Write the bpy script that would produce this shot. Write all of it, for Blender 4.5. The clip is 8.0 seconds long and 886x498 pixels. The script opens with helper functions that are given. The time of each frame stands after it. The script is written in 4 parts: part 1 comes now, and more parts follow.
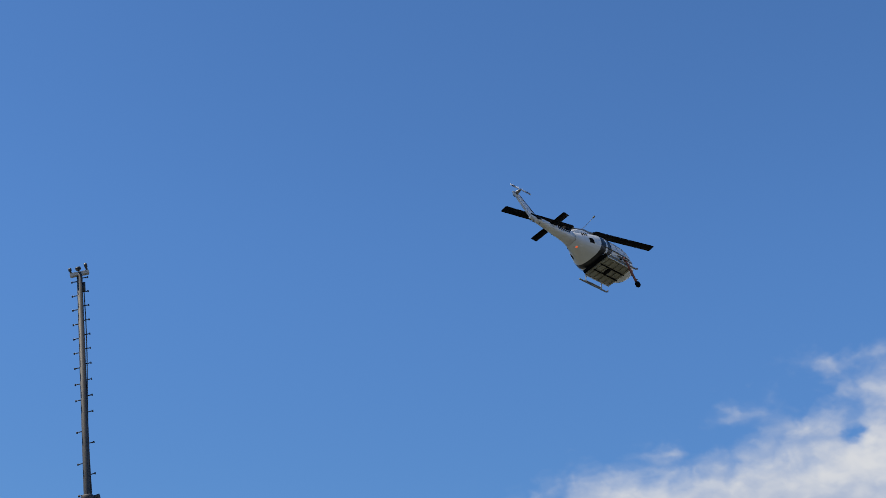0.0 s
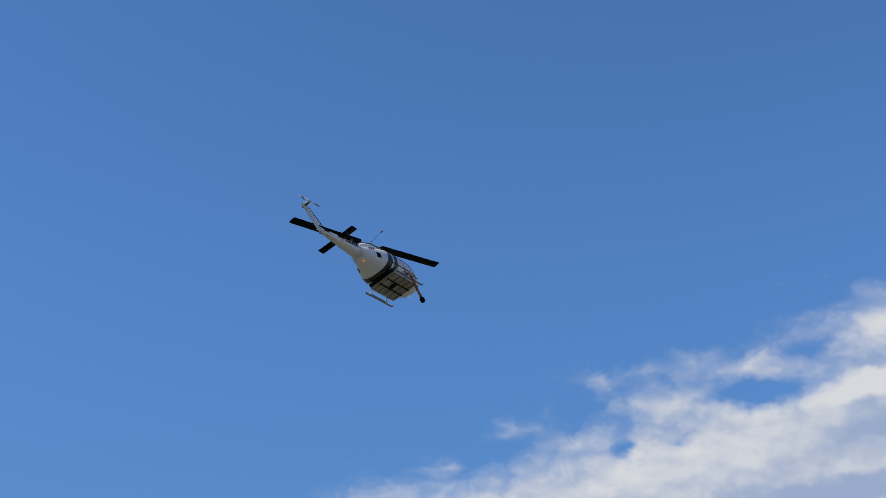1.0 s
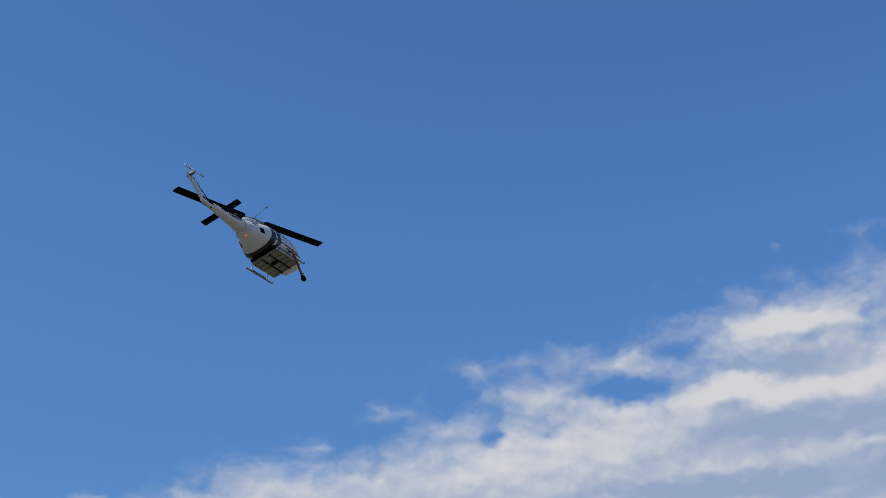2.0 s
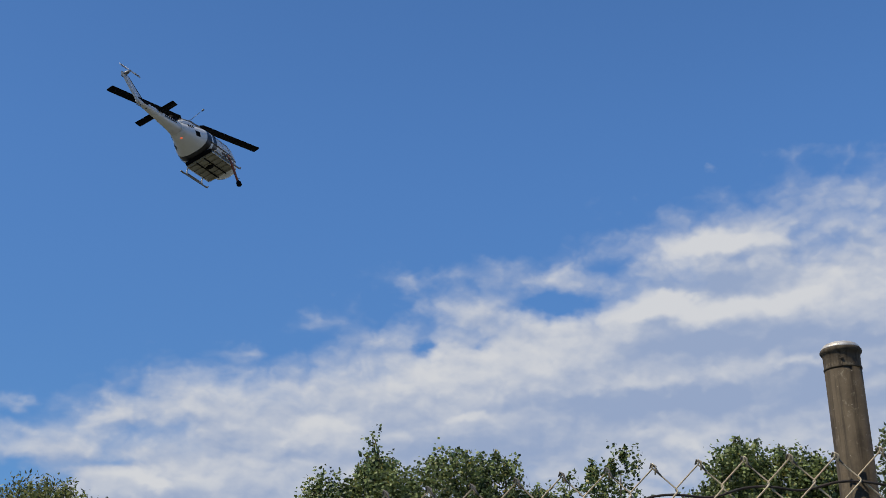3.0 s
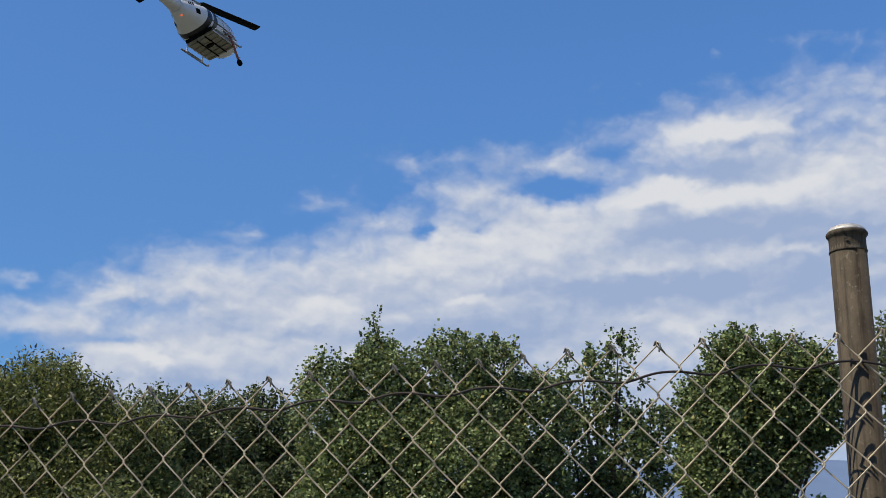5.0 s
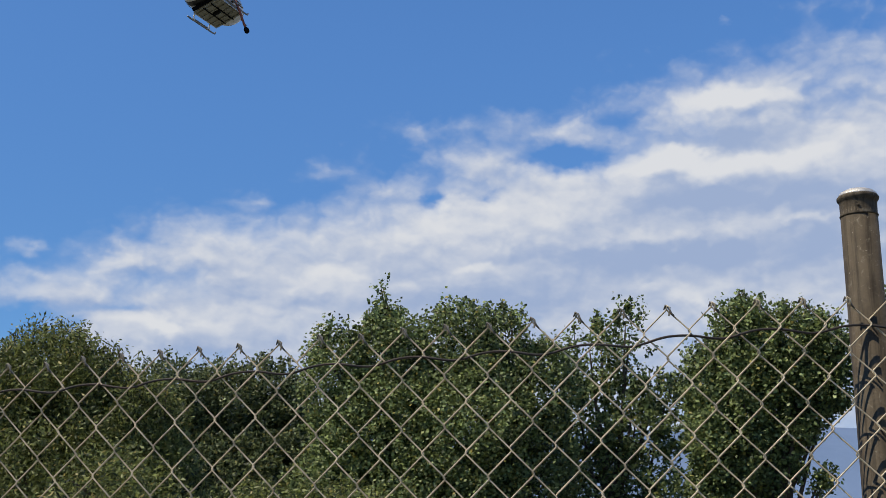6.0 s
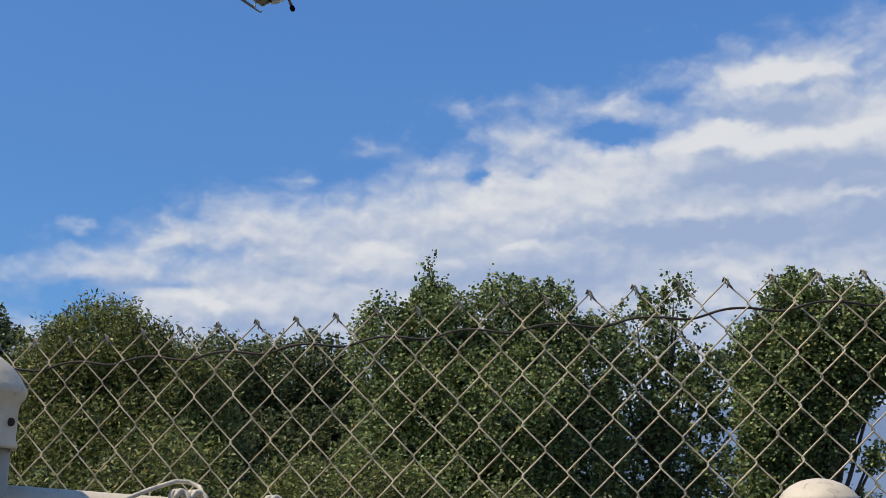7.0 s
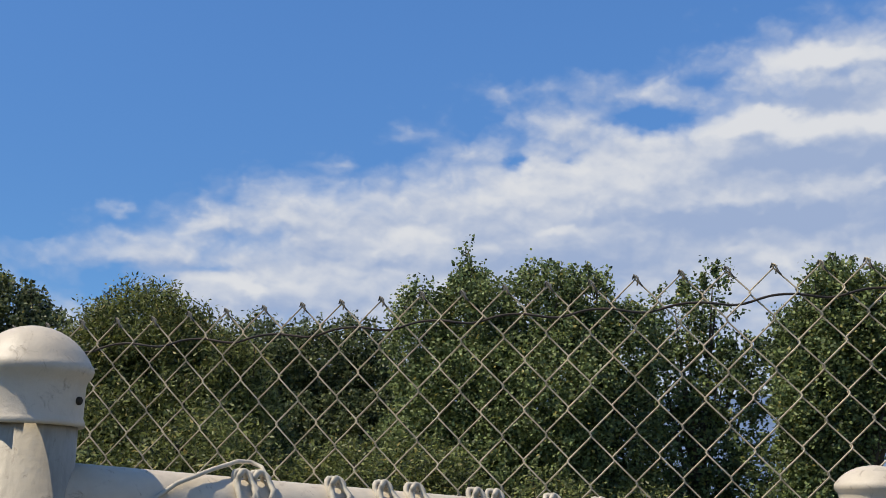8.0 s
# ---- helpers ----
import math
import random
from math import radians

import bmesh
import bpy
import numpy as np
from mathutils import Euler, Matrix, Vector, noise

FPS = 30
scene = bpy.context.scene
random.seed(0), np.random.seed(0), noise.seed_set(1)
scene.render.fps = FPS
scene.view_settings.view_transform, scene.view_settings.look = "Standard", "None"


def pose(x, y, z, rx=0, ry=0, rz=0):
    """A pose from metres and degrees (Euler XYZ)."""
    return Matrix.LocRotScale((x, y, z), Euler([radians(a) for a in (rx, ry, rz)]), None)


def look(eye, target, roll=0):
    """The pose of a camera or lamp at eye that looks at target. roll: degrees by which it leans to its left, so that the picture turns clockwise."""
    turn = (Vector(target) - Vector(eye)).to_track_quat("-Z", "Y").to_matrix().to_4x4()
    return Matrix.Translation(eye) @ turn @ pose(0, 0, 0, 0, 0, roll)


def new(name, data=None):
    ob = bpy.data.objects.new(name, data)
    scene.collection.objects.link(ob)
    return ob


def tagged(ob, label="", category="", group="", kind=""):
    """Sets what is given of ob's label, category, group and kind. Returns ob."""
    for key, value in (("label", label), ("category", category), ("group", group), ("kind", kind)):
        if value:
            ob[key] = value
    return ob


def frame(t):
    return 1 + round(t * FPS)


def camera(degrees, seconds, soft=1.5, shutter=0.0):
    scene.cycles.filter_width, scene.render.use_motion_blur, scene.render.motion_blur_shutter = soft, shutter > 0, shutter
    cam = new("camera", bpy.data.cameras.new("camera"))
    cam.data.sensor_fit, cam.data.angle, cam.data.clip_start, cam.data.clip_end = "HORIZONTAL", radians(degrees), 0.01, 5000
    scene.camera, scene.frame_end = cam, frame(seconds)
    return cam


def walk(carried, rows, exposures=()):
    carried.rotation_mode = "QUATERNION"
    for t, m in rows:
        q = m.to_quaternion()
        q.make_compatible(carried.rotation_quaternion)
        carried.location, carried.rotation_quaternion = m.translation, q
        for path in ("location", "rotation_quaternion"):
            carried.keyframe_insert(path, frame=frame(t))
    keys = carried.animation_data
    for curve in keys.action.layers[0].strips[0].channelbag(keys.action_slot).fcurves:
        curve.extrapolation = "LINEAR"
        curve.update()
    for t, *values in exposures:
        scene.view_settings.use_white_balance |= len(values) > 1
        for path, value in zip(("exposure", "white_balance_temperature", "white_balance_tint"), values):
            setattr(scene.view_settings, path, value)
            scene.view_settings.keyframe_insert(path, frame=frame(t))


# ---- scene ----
cam = camera(40.0, 8.0, soft=0.75)


def view(t, x, y, z, yaw, pitch, roll):
    """Camera row: metres, then degrees (yaw to the left, pitch up, roll)."""
    m = pose(x, y, z, 90 + pitch, 0, yaw) @ pose(0, 0, 0, 0, 0, roll)
    return t, m


walk(cam, [
    view(0.0, 0.020, 0.000, 1.662, 20.42, 25.88, 0.37),
    view(0.5, 0.019, 0.000, 1.662, 14.46, 26.34, -1.23),
    view(1.0, 0.018, 0.000, 1.661, 9.28, 26.30, -2.51),
    view(1.5, 0.017, 0.001, 1.661, 5.66, 26.06, -2.99),
    view(2.0, 0.015, 0.002, 1.661, 3.26, 25.36, -1.30),
    view(2.2, 0.014, 0.003, 1.660, 2.46, 24.72, -0.79),
    view(3.3, 0.009, 0.003, 1.658, -0.23, 19.66, -0.70),
    view(3.5, 0.008, 0.003, 1.656, -0.18, 18.79, -0.52),
    view(4.0, 0.004, 0.002, 1.653, -0.10, 17.80, -0.18),
    view(4.5, 0.000, 0.000, 1.650, 0.00, 17.00, 0.00),
    view(5.0, -0.004, 0.000, 1.647, 0.14, 15.64, 0.17),
    view(6.5, -0.014, 0.003, 1.637, 1.28, 13.66, 0.32),
    view(7.0, -0.025, 0.004, 1.633, 2.71, 13.06, 0.63),
    view(7.5, -0.033, 0.004, 1.630, 3.55, 12.67, 0.93),
    view(8.0, -0.040, 0.003, 1.6315, 4.47, 12.32, 1.29),
], exposures=[(0.0, -0.02), (1.0, -0.04), (2.0, -0.13), (2.8, -0.13), (3.5, -0.06), (4.2, 0.0), (5.0, 0.03), (8.0, 0.04)])

# ---- light: afternoon sun behind and to the side, blue sky with a bank of fair-weather cloud ----
SUN_AZ, SUN_EL = -110.0, 56.0            # degrees clockwise from +Y, degrees above the horizon
sun_dir = Vector((math.sin(radians(SUN_AZ)) * math.cos(radians(SUN_EL)),
                  math.cos(radians(SUN_AZ)) * math.cos(radians(SUN_EL)),
                  math.sin(radians(SUN_EL))))
sun = new("sun", bpy.data.lights.new("sun", "SUN"))
sun.data.energy, sun.data.angle, sun.data.color = 4.6, radians(0.53), (1.0, 0.90, 0.74)
sun.matrix_world = look(sun_dir * 60, (0, 0, 0))
scene.view_settings.exposure = 0.0


class Nodes:
    """Short hand for building node trees."""

    def __init__(self, tree):
        self.tree = tree

    def add(self, kind):
        return self.tree.nodes.new(kind)

    def vector(self, op):
        n = self.add("ShaderNodeVectorMath")
        n.operation = op
        return n

    def link(self, a, b):
        self.tree.links.new(a, b)

    def put(self, socket, value):
        if isinstance(value, bpy.types.NodeSocket):
            self.link(value, socket)
        else:
            socket.default_value = value

    def math(self, op, a, b=None, c=None, clamp=False):
        n = self.add("ShaderNodeMath")
        n.operation, n.use_clamp = op, clamp
        for s, v in zip(n.inputs, (a, b, c)):
            if v is not None:
                self.put(s, v)
        return n.outputs[0]

    def smooth(self, v, lo, hi, out_lo=0.0, out_hi=1.0):
        n = self.add("ShaderNodeMapRange")
        n.interpolation_type = "SMOOTHSTEP"
        for s, x in zip(n.inputs, (v, lo, hi, out_lo, out_hi)):
            self.put(s, x)
        return n.outputs[0]

    def noise(self, vector, scale, detail=6.0, rough=0.55, distort=0.0):
        n = self.add("ShaderNodeTexNoise")
        self.put(n.inputs["Vector"], vector)
        n.inputs["Scale"].default_value, n.inputs["Detail"].default_value = scale, detail
        n.inputs["Roughness"].default_value, n.inputs["Distortion"].default_value = rough, distort
        return n.outputs["Fac"]

    def mix(self, fac, a, b):
        n = self.add("ShaderNodeMix")
        n.data_type = "RGBA"
        self.put(n.inputs["Factor"], fac)
        for s, v in ((n.inputs[6], a), (n.inputs[7], b)):
            self.put(s, (*v, 1.0) if isinstance(v, tuple) and len(v) == 3 else v)
        return n.outputs[2]

    def xyz(self, x, y, z):
        n = self.add("ShaderNodeCombineXYZ")
        for s, v in zip(n.inputs, (x, y, z)):
            self.put(s, v)
        return n.outputs[0]


def build_sky():
    world = bpy.data.worlds.new("sky")
    world.use_nodes = True
    scene.world = world
    world.node_tree.nodes.clear()
    n = Nodes(world.node_tree)
    out, back = n.add("ShaderNodeOutputWorld"), n.add("ShaderNodeBackground")
    n.link(back.outputs[0], out.inputs[0])
    sky = n.add("ShaderNodeTexSky")
    sky.sky_type, sky.sun_disc = "NISHITA", False
    sky.sun_elevation, sky.sun_rotation = radians(SUN_EL), radians(SUN_AZ)
    sky.altitude, sky.air_density, sky.dust_density, sky.ozone_density = 300.0, 0.8, 0.0, 2.0
    blue = n.vector("MULTIPLY")
    n.link(sky.outputs[0], blue.inputs[0])
    blue.inputs[1].default_value = SKY
    co = n.add("ShaderNodeTexCoord")
    sep = n.add("ShaderNodeSeparateXYZ")
    n.link(co.outputs["Generated"], sep.inputs[0])
    az = n.math("MULTIPLY", n.math("ARCTAN2", sep.outputs[0], sep.outputs[1]), 57.2958)
    el = n.math("MULTIPLY", n.math("ARCSINE", sep.outputs[2]), 57.2958)

    # clear dry air: the blue stays deep down to the hills
    clear = n.math("MULTIPLY", n.smooth(el, 5.0, 28.0, 0.74, 1.06),
                   n.math("ADD", 1.0, n.math("MULTIPLY", sep.outputs[0], 0.17)))
    deep = n.vector("SCALE")
    n.link(blue.outputs[0], deep.inputs[0])
    n.link(clear, deep.inputs["Scale"])

    def blobs(x, y, rows):
        total = None
        for a, e, ra, re, amount in rows:
            q = n.math("ADD", n.math("POWER", n.math("MULTIPLY", n.math("SUBTRACT", x, a), 1 / ra), 2.0),
                       n.math("POWER", n.math("MULTIPLY", n.math("SUBTRACT", y, e), 1 / re), 2.0))
            v = n.math("MULTIPLY", n.math("EXPONENT", n.math("MULTIPLY", q, -1.0)), amount)
            total = v if total is None else n.math("ADD", total, v)
        return total

    def centred(v, amount):
        return n.math("MULTIPLY", n.math("SUBTRACT", v, 0.5), amount)

    def puffs(x, y, scale, z):
        """Rounded heads: 1 at the middle of each, falling off to its rim."""
        v = n.add("ShaderNodeTexVoronoi")
        v.feature = "SMOOTH_F1"
        n.put(v.inputs["Vector"], n.xyz(x, n.math("MULTIPLY", y, 1.5), z))
        v.inputs["Scale"].default_value, v.inputs["Smoothness"].default_value = scale, 0.6
        return n.math("SUBTRACT", 1.0, v.outputs["Distance"])

    def cloud_field(x0, y0):
        """How much cloud lies at an azimuth and elevation, and the place after the air's turbulence."""
        near = n.math("MINIMUM", n.math("MAXIMUM", x0, -45.0), 45.0)
        # upper rim of the cloud bank: it climbs towards the right
        rim = n.math("ADD", n.math("ADD", 18.4, n.math("MULTIPLY", near, 0.28)),
                     n.math("MULTIPLY", n.math("MULTIPLY", near, near), -0.003))
        depth = n.math("MAXIMUM", n.math("MINIMUM", n.math("MULTIPLY", n.math("SUBTRACT", rim, y0), 0.19), 0.85), -1.1)

        def swirl(scale, z, detail):
            return n.noise(n.xyz(x0, n.math("MULTIPLY", y0, 1.4), z), scale, detail, 0.5)

        x = n.math("ADD", x0, n.math("ADD", centred(swirl(0.45, 1.0, 3.0), 3.4), centred(swirl(1.9, 5.0, 2.0), 0.55)))
        y = n.math("ADD", y0, n.math("ADD", centred(swirl(0.45, 9.0, 3.0), 1.5), centred(swirl(1.9, 13.0, 2.0), 0.32)))
        billow = n.noise(n.xyz(x0, n.math("MULTIPLY", y0, 1.5), 3.7), 0.5, 4.0, 0.5, 0.2)
        wisps = n.noise(n.xyz(n.math("MULTIPLY", x, 0.7), n.math("MULTIPLY", y, 1.2), 9.1), 0.9, 4.0, 0.5, 0.2)
        heads = n.math("ADD", centred(puffs(x, y, 0.55, 2.0), 0.45), centred(puffs(x, y, 1.5, 7.0), 0.24))
        grain = n.math("ADD", n.math("ADD", centred(billow, 0.9), centred(wisps, 0.22)), heads)
        mass = n.math("ADD", n.math("ADD", blobs(x, y, CLOUD_BODY), blobs(x, y, CLOUD_VEIL)), blobs(x, y, CLOUD_GAPS))
        return n.math("ADD", n.math("ADD", depth, grain), mass), x, y

    density, wa, we = cloud_field(az, el)
    above, _, _ = cloud_field(n.math("SUBTRACT", az, 0.25), n.math("ADD", el, 0.42))
    cover = n.smooth(density, -0.32, 1.12)
    # sunlit tops against blue-grey undersides
    layer = n.noise(n.xyz(n.math("MULTIPLY", wa, 0.6), n.math("MULTIPLY", we, 1.3), 1.3), 0.5, 3.0, 0.45, 0.2)
    light = n.math("ADD", n.math("ADD", centred(layer, 1.0), centred(puffs(n.math("MULTIPLY", wa, 0.6), we, 0.9, 4.0), 0.7)), n.math("ADD", blobs(wa, we, CLOUD_BRIGHT), blobs(wa, we, CLOUD_SHADE)))
    light = n.math("ADD", light, n.math("MULTIPLY", n.math("SUBTRACT", density, above), 1.05))
    light = n.smooth(light, -0.95, 1.15)
    cloud = n.mix(light, (0.335, 0.42, 0.605), (0.72, 0.728, 0.745))
    n.link(n.mix(n.math("MULTIPLY", cover, 0.95), deep.outputs[0], cloud), back.inputs[0])
    back.inputs[1].default_value = 1.0


SKY = (0.083, 0.126, 0.163)
# azimuth, elevation, their spreads in degrees, amount
CLOUD_BODY = [(-3.9, 12.7, 9.13, 2.39, 0.65), (5.9, 15.6, 6.91, 1.46, 0.8), (13.9, 14.5, 8.3, 2.93, 0.9), (10.4, 17.8, 1.94, 0.59, 0.7),
    (13.9, 17.2, 3.32, 0.64, 0.6), (18.6, 17.6, 3.32, 1.2, 0.7), (13.6, 20.6, 3.32, 0.8, 1.1), (14.2, 19.0, 3.04, 0.8, 0.5),
    (17.7, 22.0, 4.15, 0.85, 0.35), (-18.5, 11.8, 3.6, 0.9, 0.5), (-13.3, 10.1, 5.81, 0.85, 1.1), (-12.3, 13.9, 2.77, 1.06, 0.7),
    (-22.2, 11.2, 3.04, 0.64, 0.5)]
CLOUD_VEIL = [(-1.0, 19.8, 3.04, 0.59, 0.55), (2.1, 18.2, 2.21, 0.74, 0.6), (5.0, 19.7, 2.49, 0.64, 0.5), (-6.2, 17.6, 1.38, 0.37, 0.35),
    (-3.2, 16.9, 2.21, 0.48, 0.4), (-9.9, 16.2, 0.77, 0.32, 0.45), (-19.8, 13.4, 1.24, 0.29, 0.45), (-15.8, 13.3, 1.66, 0.59, 0.6),
    (11.2, 21.9, 1.66, 0.66, 0.25), (18.5, 24.3, 2.21, 0.37, 0.22), (13.7, 24.1, 0.44, 0.24, 0.45), (7.8, 21.5, 1.38, 0.59, 0.2)]
CLOUD_GAPS = [(5.6, 18.3, 1.52, 0.53, -1.2), (-0.8, 16.5, 0.55, 0.37, -0.9), (1.8, 16.8, 1.0, 0.35, -0.5), (-15.5, 10.9, 1.8, 0.29, -0.6),
    (-19.5, 9.8, 1.94, 0.96, -1.3), (-8.1, 16.6, 1.66, 0.69, -0.5), (8.2, 19.8, 1.0, 0.43, -0.35), (-5.2, 10.4, 0.83, 0.37, -0.3)]
CLOUD_BRIGHT = [(10.2, 18.0, 2.1, 0.55, 1.3), (14.8, 17.75, 3.32, 0.42, 1.0), (12.7, 20.6, 2.9, 0.7, 1.3), (16.5, 14.9, 2.5, 0.28, 0.6),
    (9.4, 14.5, 2.2, 0.28, 0.45), (18.9, 18.4, 2.49, 0.53, 0.5),
    (-9.9, 14.9, 2.21, 0.48, 0.6), (-6.1, 12.7, 1.66, 0.48, 0.4), (-13.4, 10.1, 0.83, 0.24, 1.0), (1.0, 13.3, 1.11, 0.29, 0.8),
    (2.9, 15.4, 2.21, 0.69, 0.45), (11.9, 11.9, 1.66, 0.43, 0.8), (7.2, 11.6, 1.38, 0.35, 0.4), (-2.3, 14.9, 3.32, 0.69, 0.45)]
CLOUD_SHADE = [(12.9, 16.2, 3.5, 0.75, -1.3), (13.6, 18.95, 2.6, 0.42, -1.1), (7.2, 13.6, 3.8, 0.55, -0.9), (14.6, 13.6, 4.6, 0.9, -0.75),
    (2.1, 11.6, 4.15, 0.55, -0.7), (18.8, 15.4, 2.8, 1.1, -0.8), (4.5, 12.4, 2.4, 0.6, -0.5), (18.5, 20.2, 2.6, 0.5, -0.5), (-3.4, 13.5, 2.77, 0.4, -0.35), (-8.4, 11.6, 3.32, 0.37, -0.4)]
build_sky()


# ---- materials ----
def material(name, base, rough=0.6, metal=0.0, second=None, coarse=3.0, fine=40.0, bump=0.2, spread=0.5, gloss_wear=0.12,
             third=None, by_piece=0.0):
    """A surface with stains at a coarse scale, grain at a fine one and slight relief."""
    m = bpy.data.materials.new(name)
    m.use_nodes = True
    n = Nodes(m.node_tree)
    bsdf = m.node_tree.nodes["Principled BSDF"]
    co = n.add("ShaderNodeTexCoord").outputs["Object"]
    second = second or tuple(c * 0.6 for c in base)
    stain = n.smooth(n.noise(co, coarse, 5.0, 0.6, 0.4), 0.5 - spread * 0.3, 0.5 + spread * 0.6)
    colour = n.mix(stain, base, second)
    grain = n.noise(co, fine, 6.0, 0.65)
    if third:
        colour = n.mix(n.smooth(n.noise(co, coarse * 2.7, 6.0, 0.7, 0.8), 0.56, 0.72), colour, third)
    if by_piece:
        info = n.add("ShaderNodeObjectInfo").outputs["Random"]
        colour = n.mix(n.math("MULTIPLY", info, by_piece), colour, second)
    colour = n.mix(n.math("MULTIPLY", grain, 0.35), colour, tuple(c * 0.7 for c in base))
    n.link(colour, bsdf.inputs["Base Color"])
    n.link(n.math("ADD", rough - gloss_wear, n.math("MULTIPLY", grain, gloss_wear * 2)), bsdf.inputs["Roughness"])
    bsdf.inputs["Metallic"].default_value = metal
    if bump:
        b = n.add("ShaderNodeBump")
        b.inputs["Strength"].default_value, b.inputs["Distance"].default_value = bump, 0.4 / fine
        n.link(grain, b.inputs["Height"])
        n.link(b.outputs[0], bsdf.inputs["Normal"])
    return m


def leaf_material(name, dark, light, odd):
    """Leaves: every leaf its own tone, some light passing through."""
    m = bpy.data.materials.new(name)
    m.use_nodes = True
    n = Nodes(m.node_tree)
    bsdf, out = m.node_tree.nodes["Principled BSDF"], m.node_tree.nodes["Material Output"]
    rnd = n.add("ShaderNodeNewGeometry").outputs["Random Per Island"]
    co = n.add("ShaderNodeTexCoord").outputs["Object"]
    colour = n.mix(n.math("POWER", rnd, 1.35), dark, light)
    patch = n.smooth(n.noise(co, 0.9, 3.0, 0.6), 0.45, 0.7)
    colour = n.mix(n.math("MULTIPLY", patch, 0.28), colour, light)
    colour = n.mix(n.math("GREATER_THAN", n.math("FRACT", n.math("MULTIPLY", rnd, 17.0)), 0.965), colour, odd)
    n.link(colour, bsdf.inputs["Base Color"])
    bsdf.inputs["Roughness"].default_value = 0.5
    bsdf.inputs["Specular IOR Level"].default_value = 0.4
    lit = n.add("ShaderNodeBsdfTranslucent")
    n.link(colour, lit.inputs[0])
    mix = n.add("ShaderNodeMixShader")
    mix.inputs[0].default_value = 0.32
    n.link(bsdf.outputs[0], mix.inputs[1])
    n.link(lit.outputs[0], mix.inputs[2])
    n.link(mix.outputs[0], out.inputs[0])
    return m


def livery_material(name, bands, top=None):
    """White aircraft paint with black bands; each band is a range of x - 0.35 z, and the top of the boom is black."""
    m = material(name, (0.74, 0.74, 0.72), 0.32, 0.0, (0.60, 0.60, 0.57), 1.2, 30.0, 0.04, 0.7)
    n = Nodes(m.node_tree)
    bsdf = m.node_tree.nodes["Principled BSDF"]
    sep = n.add("ShaderNodeSeparateXYZ")
    n.link(n.add("ShaderNodeTexCoord").outputs["Object"], sep.inputs[0])
    s = n.math("SUBTRACT", sep.outputs[0], n.math("MULTIPLY", sep.outputs[2], 0.35))
    total = 0.0
    for lo, hi in bands:
        total = n.math("ADD", total, n.math("MULTIPLY", n.math("GREATER_THAN", s, lo), n.math("LESS_THAN", s, hi)))
    if top:
        total = n.math("ADD", total, n.math("GREATER_THAN", sep.outputs[2],
                                            n.math("ADD", top[0], n.math("MULTIPLY", sep.outputs[0], top[1]))))
    old = bsdf.inputs["Base Color"].links[0].from_socket
    n.link(n.mix(n.math("MINIMUM", total, 1.0), old, (0.012, 0.012, 0.014)), bsdf.inputs["Base Color"])
    return m


WIRE = material("weathered_galvanised_wire", (0.63, 0.53, 0.35), 0.45, 0.1, (0.40, 0.31, 0.19), 9.0, 160.0, 0.3, 0.6,
                third=(0.24, 0.11, 0.035), by_piece=0.7)
DARK_WIRE = material("rusty_dark_wire", (0.03, 0.026, 0.022), 0.75, 0.0, (0.06, 0.035, 0.02), 14.0, 200.0, 0.4)
TIP_WIRE = material("dull_weathered_wire_end", (0.16, 0.145, 0.12), 0.6, 0.1, (0.09, 0.075, 0.06), 30.0, 200.0, 0.3)


def streaked(m, stretch=0.08, dark=0.55):
    """Runs of dirt down a post: noise drawn out along z, over the base colour."""
    n = Nodes(m.node_tree)
    bsdf = m.node_tree.nodes["Principled BSDF"]
    sep = n.add("ShaderNodeSeparateXYZ")
    n.link(n.add("ShaderNodeTexCoord").outputs["Object"], sep.inputs[0])
    v = n.xyz(sep.outputs[0], sep.outputs[1], n.math("MULTIPLY", sep.outputs[2], stretch))
    run = n.smooth(n.noise(v, 95.0, 5.0, 0.65, 0.3), 0.42, 0.68)
    old = bsdf.inputs["Base Color"].links[0].from_socket
    low = n.vector("SCALE")
    n.link(old, low.inputs[0])
    low.inputs["Scale"].default_value = dark
    spot = n.smooth(n.noise(n.add("ShaderNodeTexCoord").outputs["Object"], 210.0, 3.0, 0.5), 0.70, 0.76)
    colour = n.mix(run, old, low.outputs[0])
    n.link(n.mix(n.math("MULTIPLY", spot, 0.6), colour, (0.34, 0.31, 0.26)), bsdf.inputs["Base Color"])
    return m


GREY_POST = material("weathered_painted_steel", (0.105, 0.083, 0.054), 0.7, 0.0, (0.05, 0.038, 0.025), 26.0, 150.0, 0.5, 0.6,
                     third=(0.19, 0.165, 0.12))
streaked(GREY_POST, 0.05, 0.45)
GREY_POST.node_tree.nodes["Principled BSDF"].inputs["Specular IOR Level"].default_value = 0.15
CAP_METAL = material("worn_bare_metal_cap", (0.70, 0.66, 0.58), 0.42, 0.3, (0.40, 0.35, 0.27), 70.0, 220.0, 0.5, 0.5)
CREAM = material("cream_gloss_paint", (0.66, 0.57, 0.43), 0.5, 0.0, (0.50, 0.42, 0.30), 34.0, 190.0, 0.3, 0.7,
                 third=(0.34, 0.27, 0.19))
CREAM_PIPE = material("dirty_cream_pipe_paint", (0.50, 0.44, 0.33), 0.55, 0.0, (0.36, 0.30, 0.21), 30.0, 170.0, 0.3, 0.6,
                      third=(0.25, 0.20, 0.14))
streaked(CREAM_PIPE, 0.2, 0.8)
CREAM_WIRE = material("cream_painted_wire", (0.62, 0.55, 0.42), 0.6, 0.0, (0.36, 0.31, 0.23), 60.0, 300.0, 0.3, 0.6)
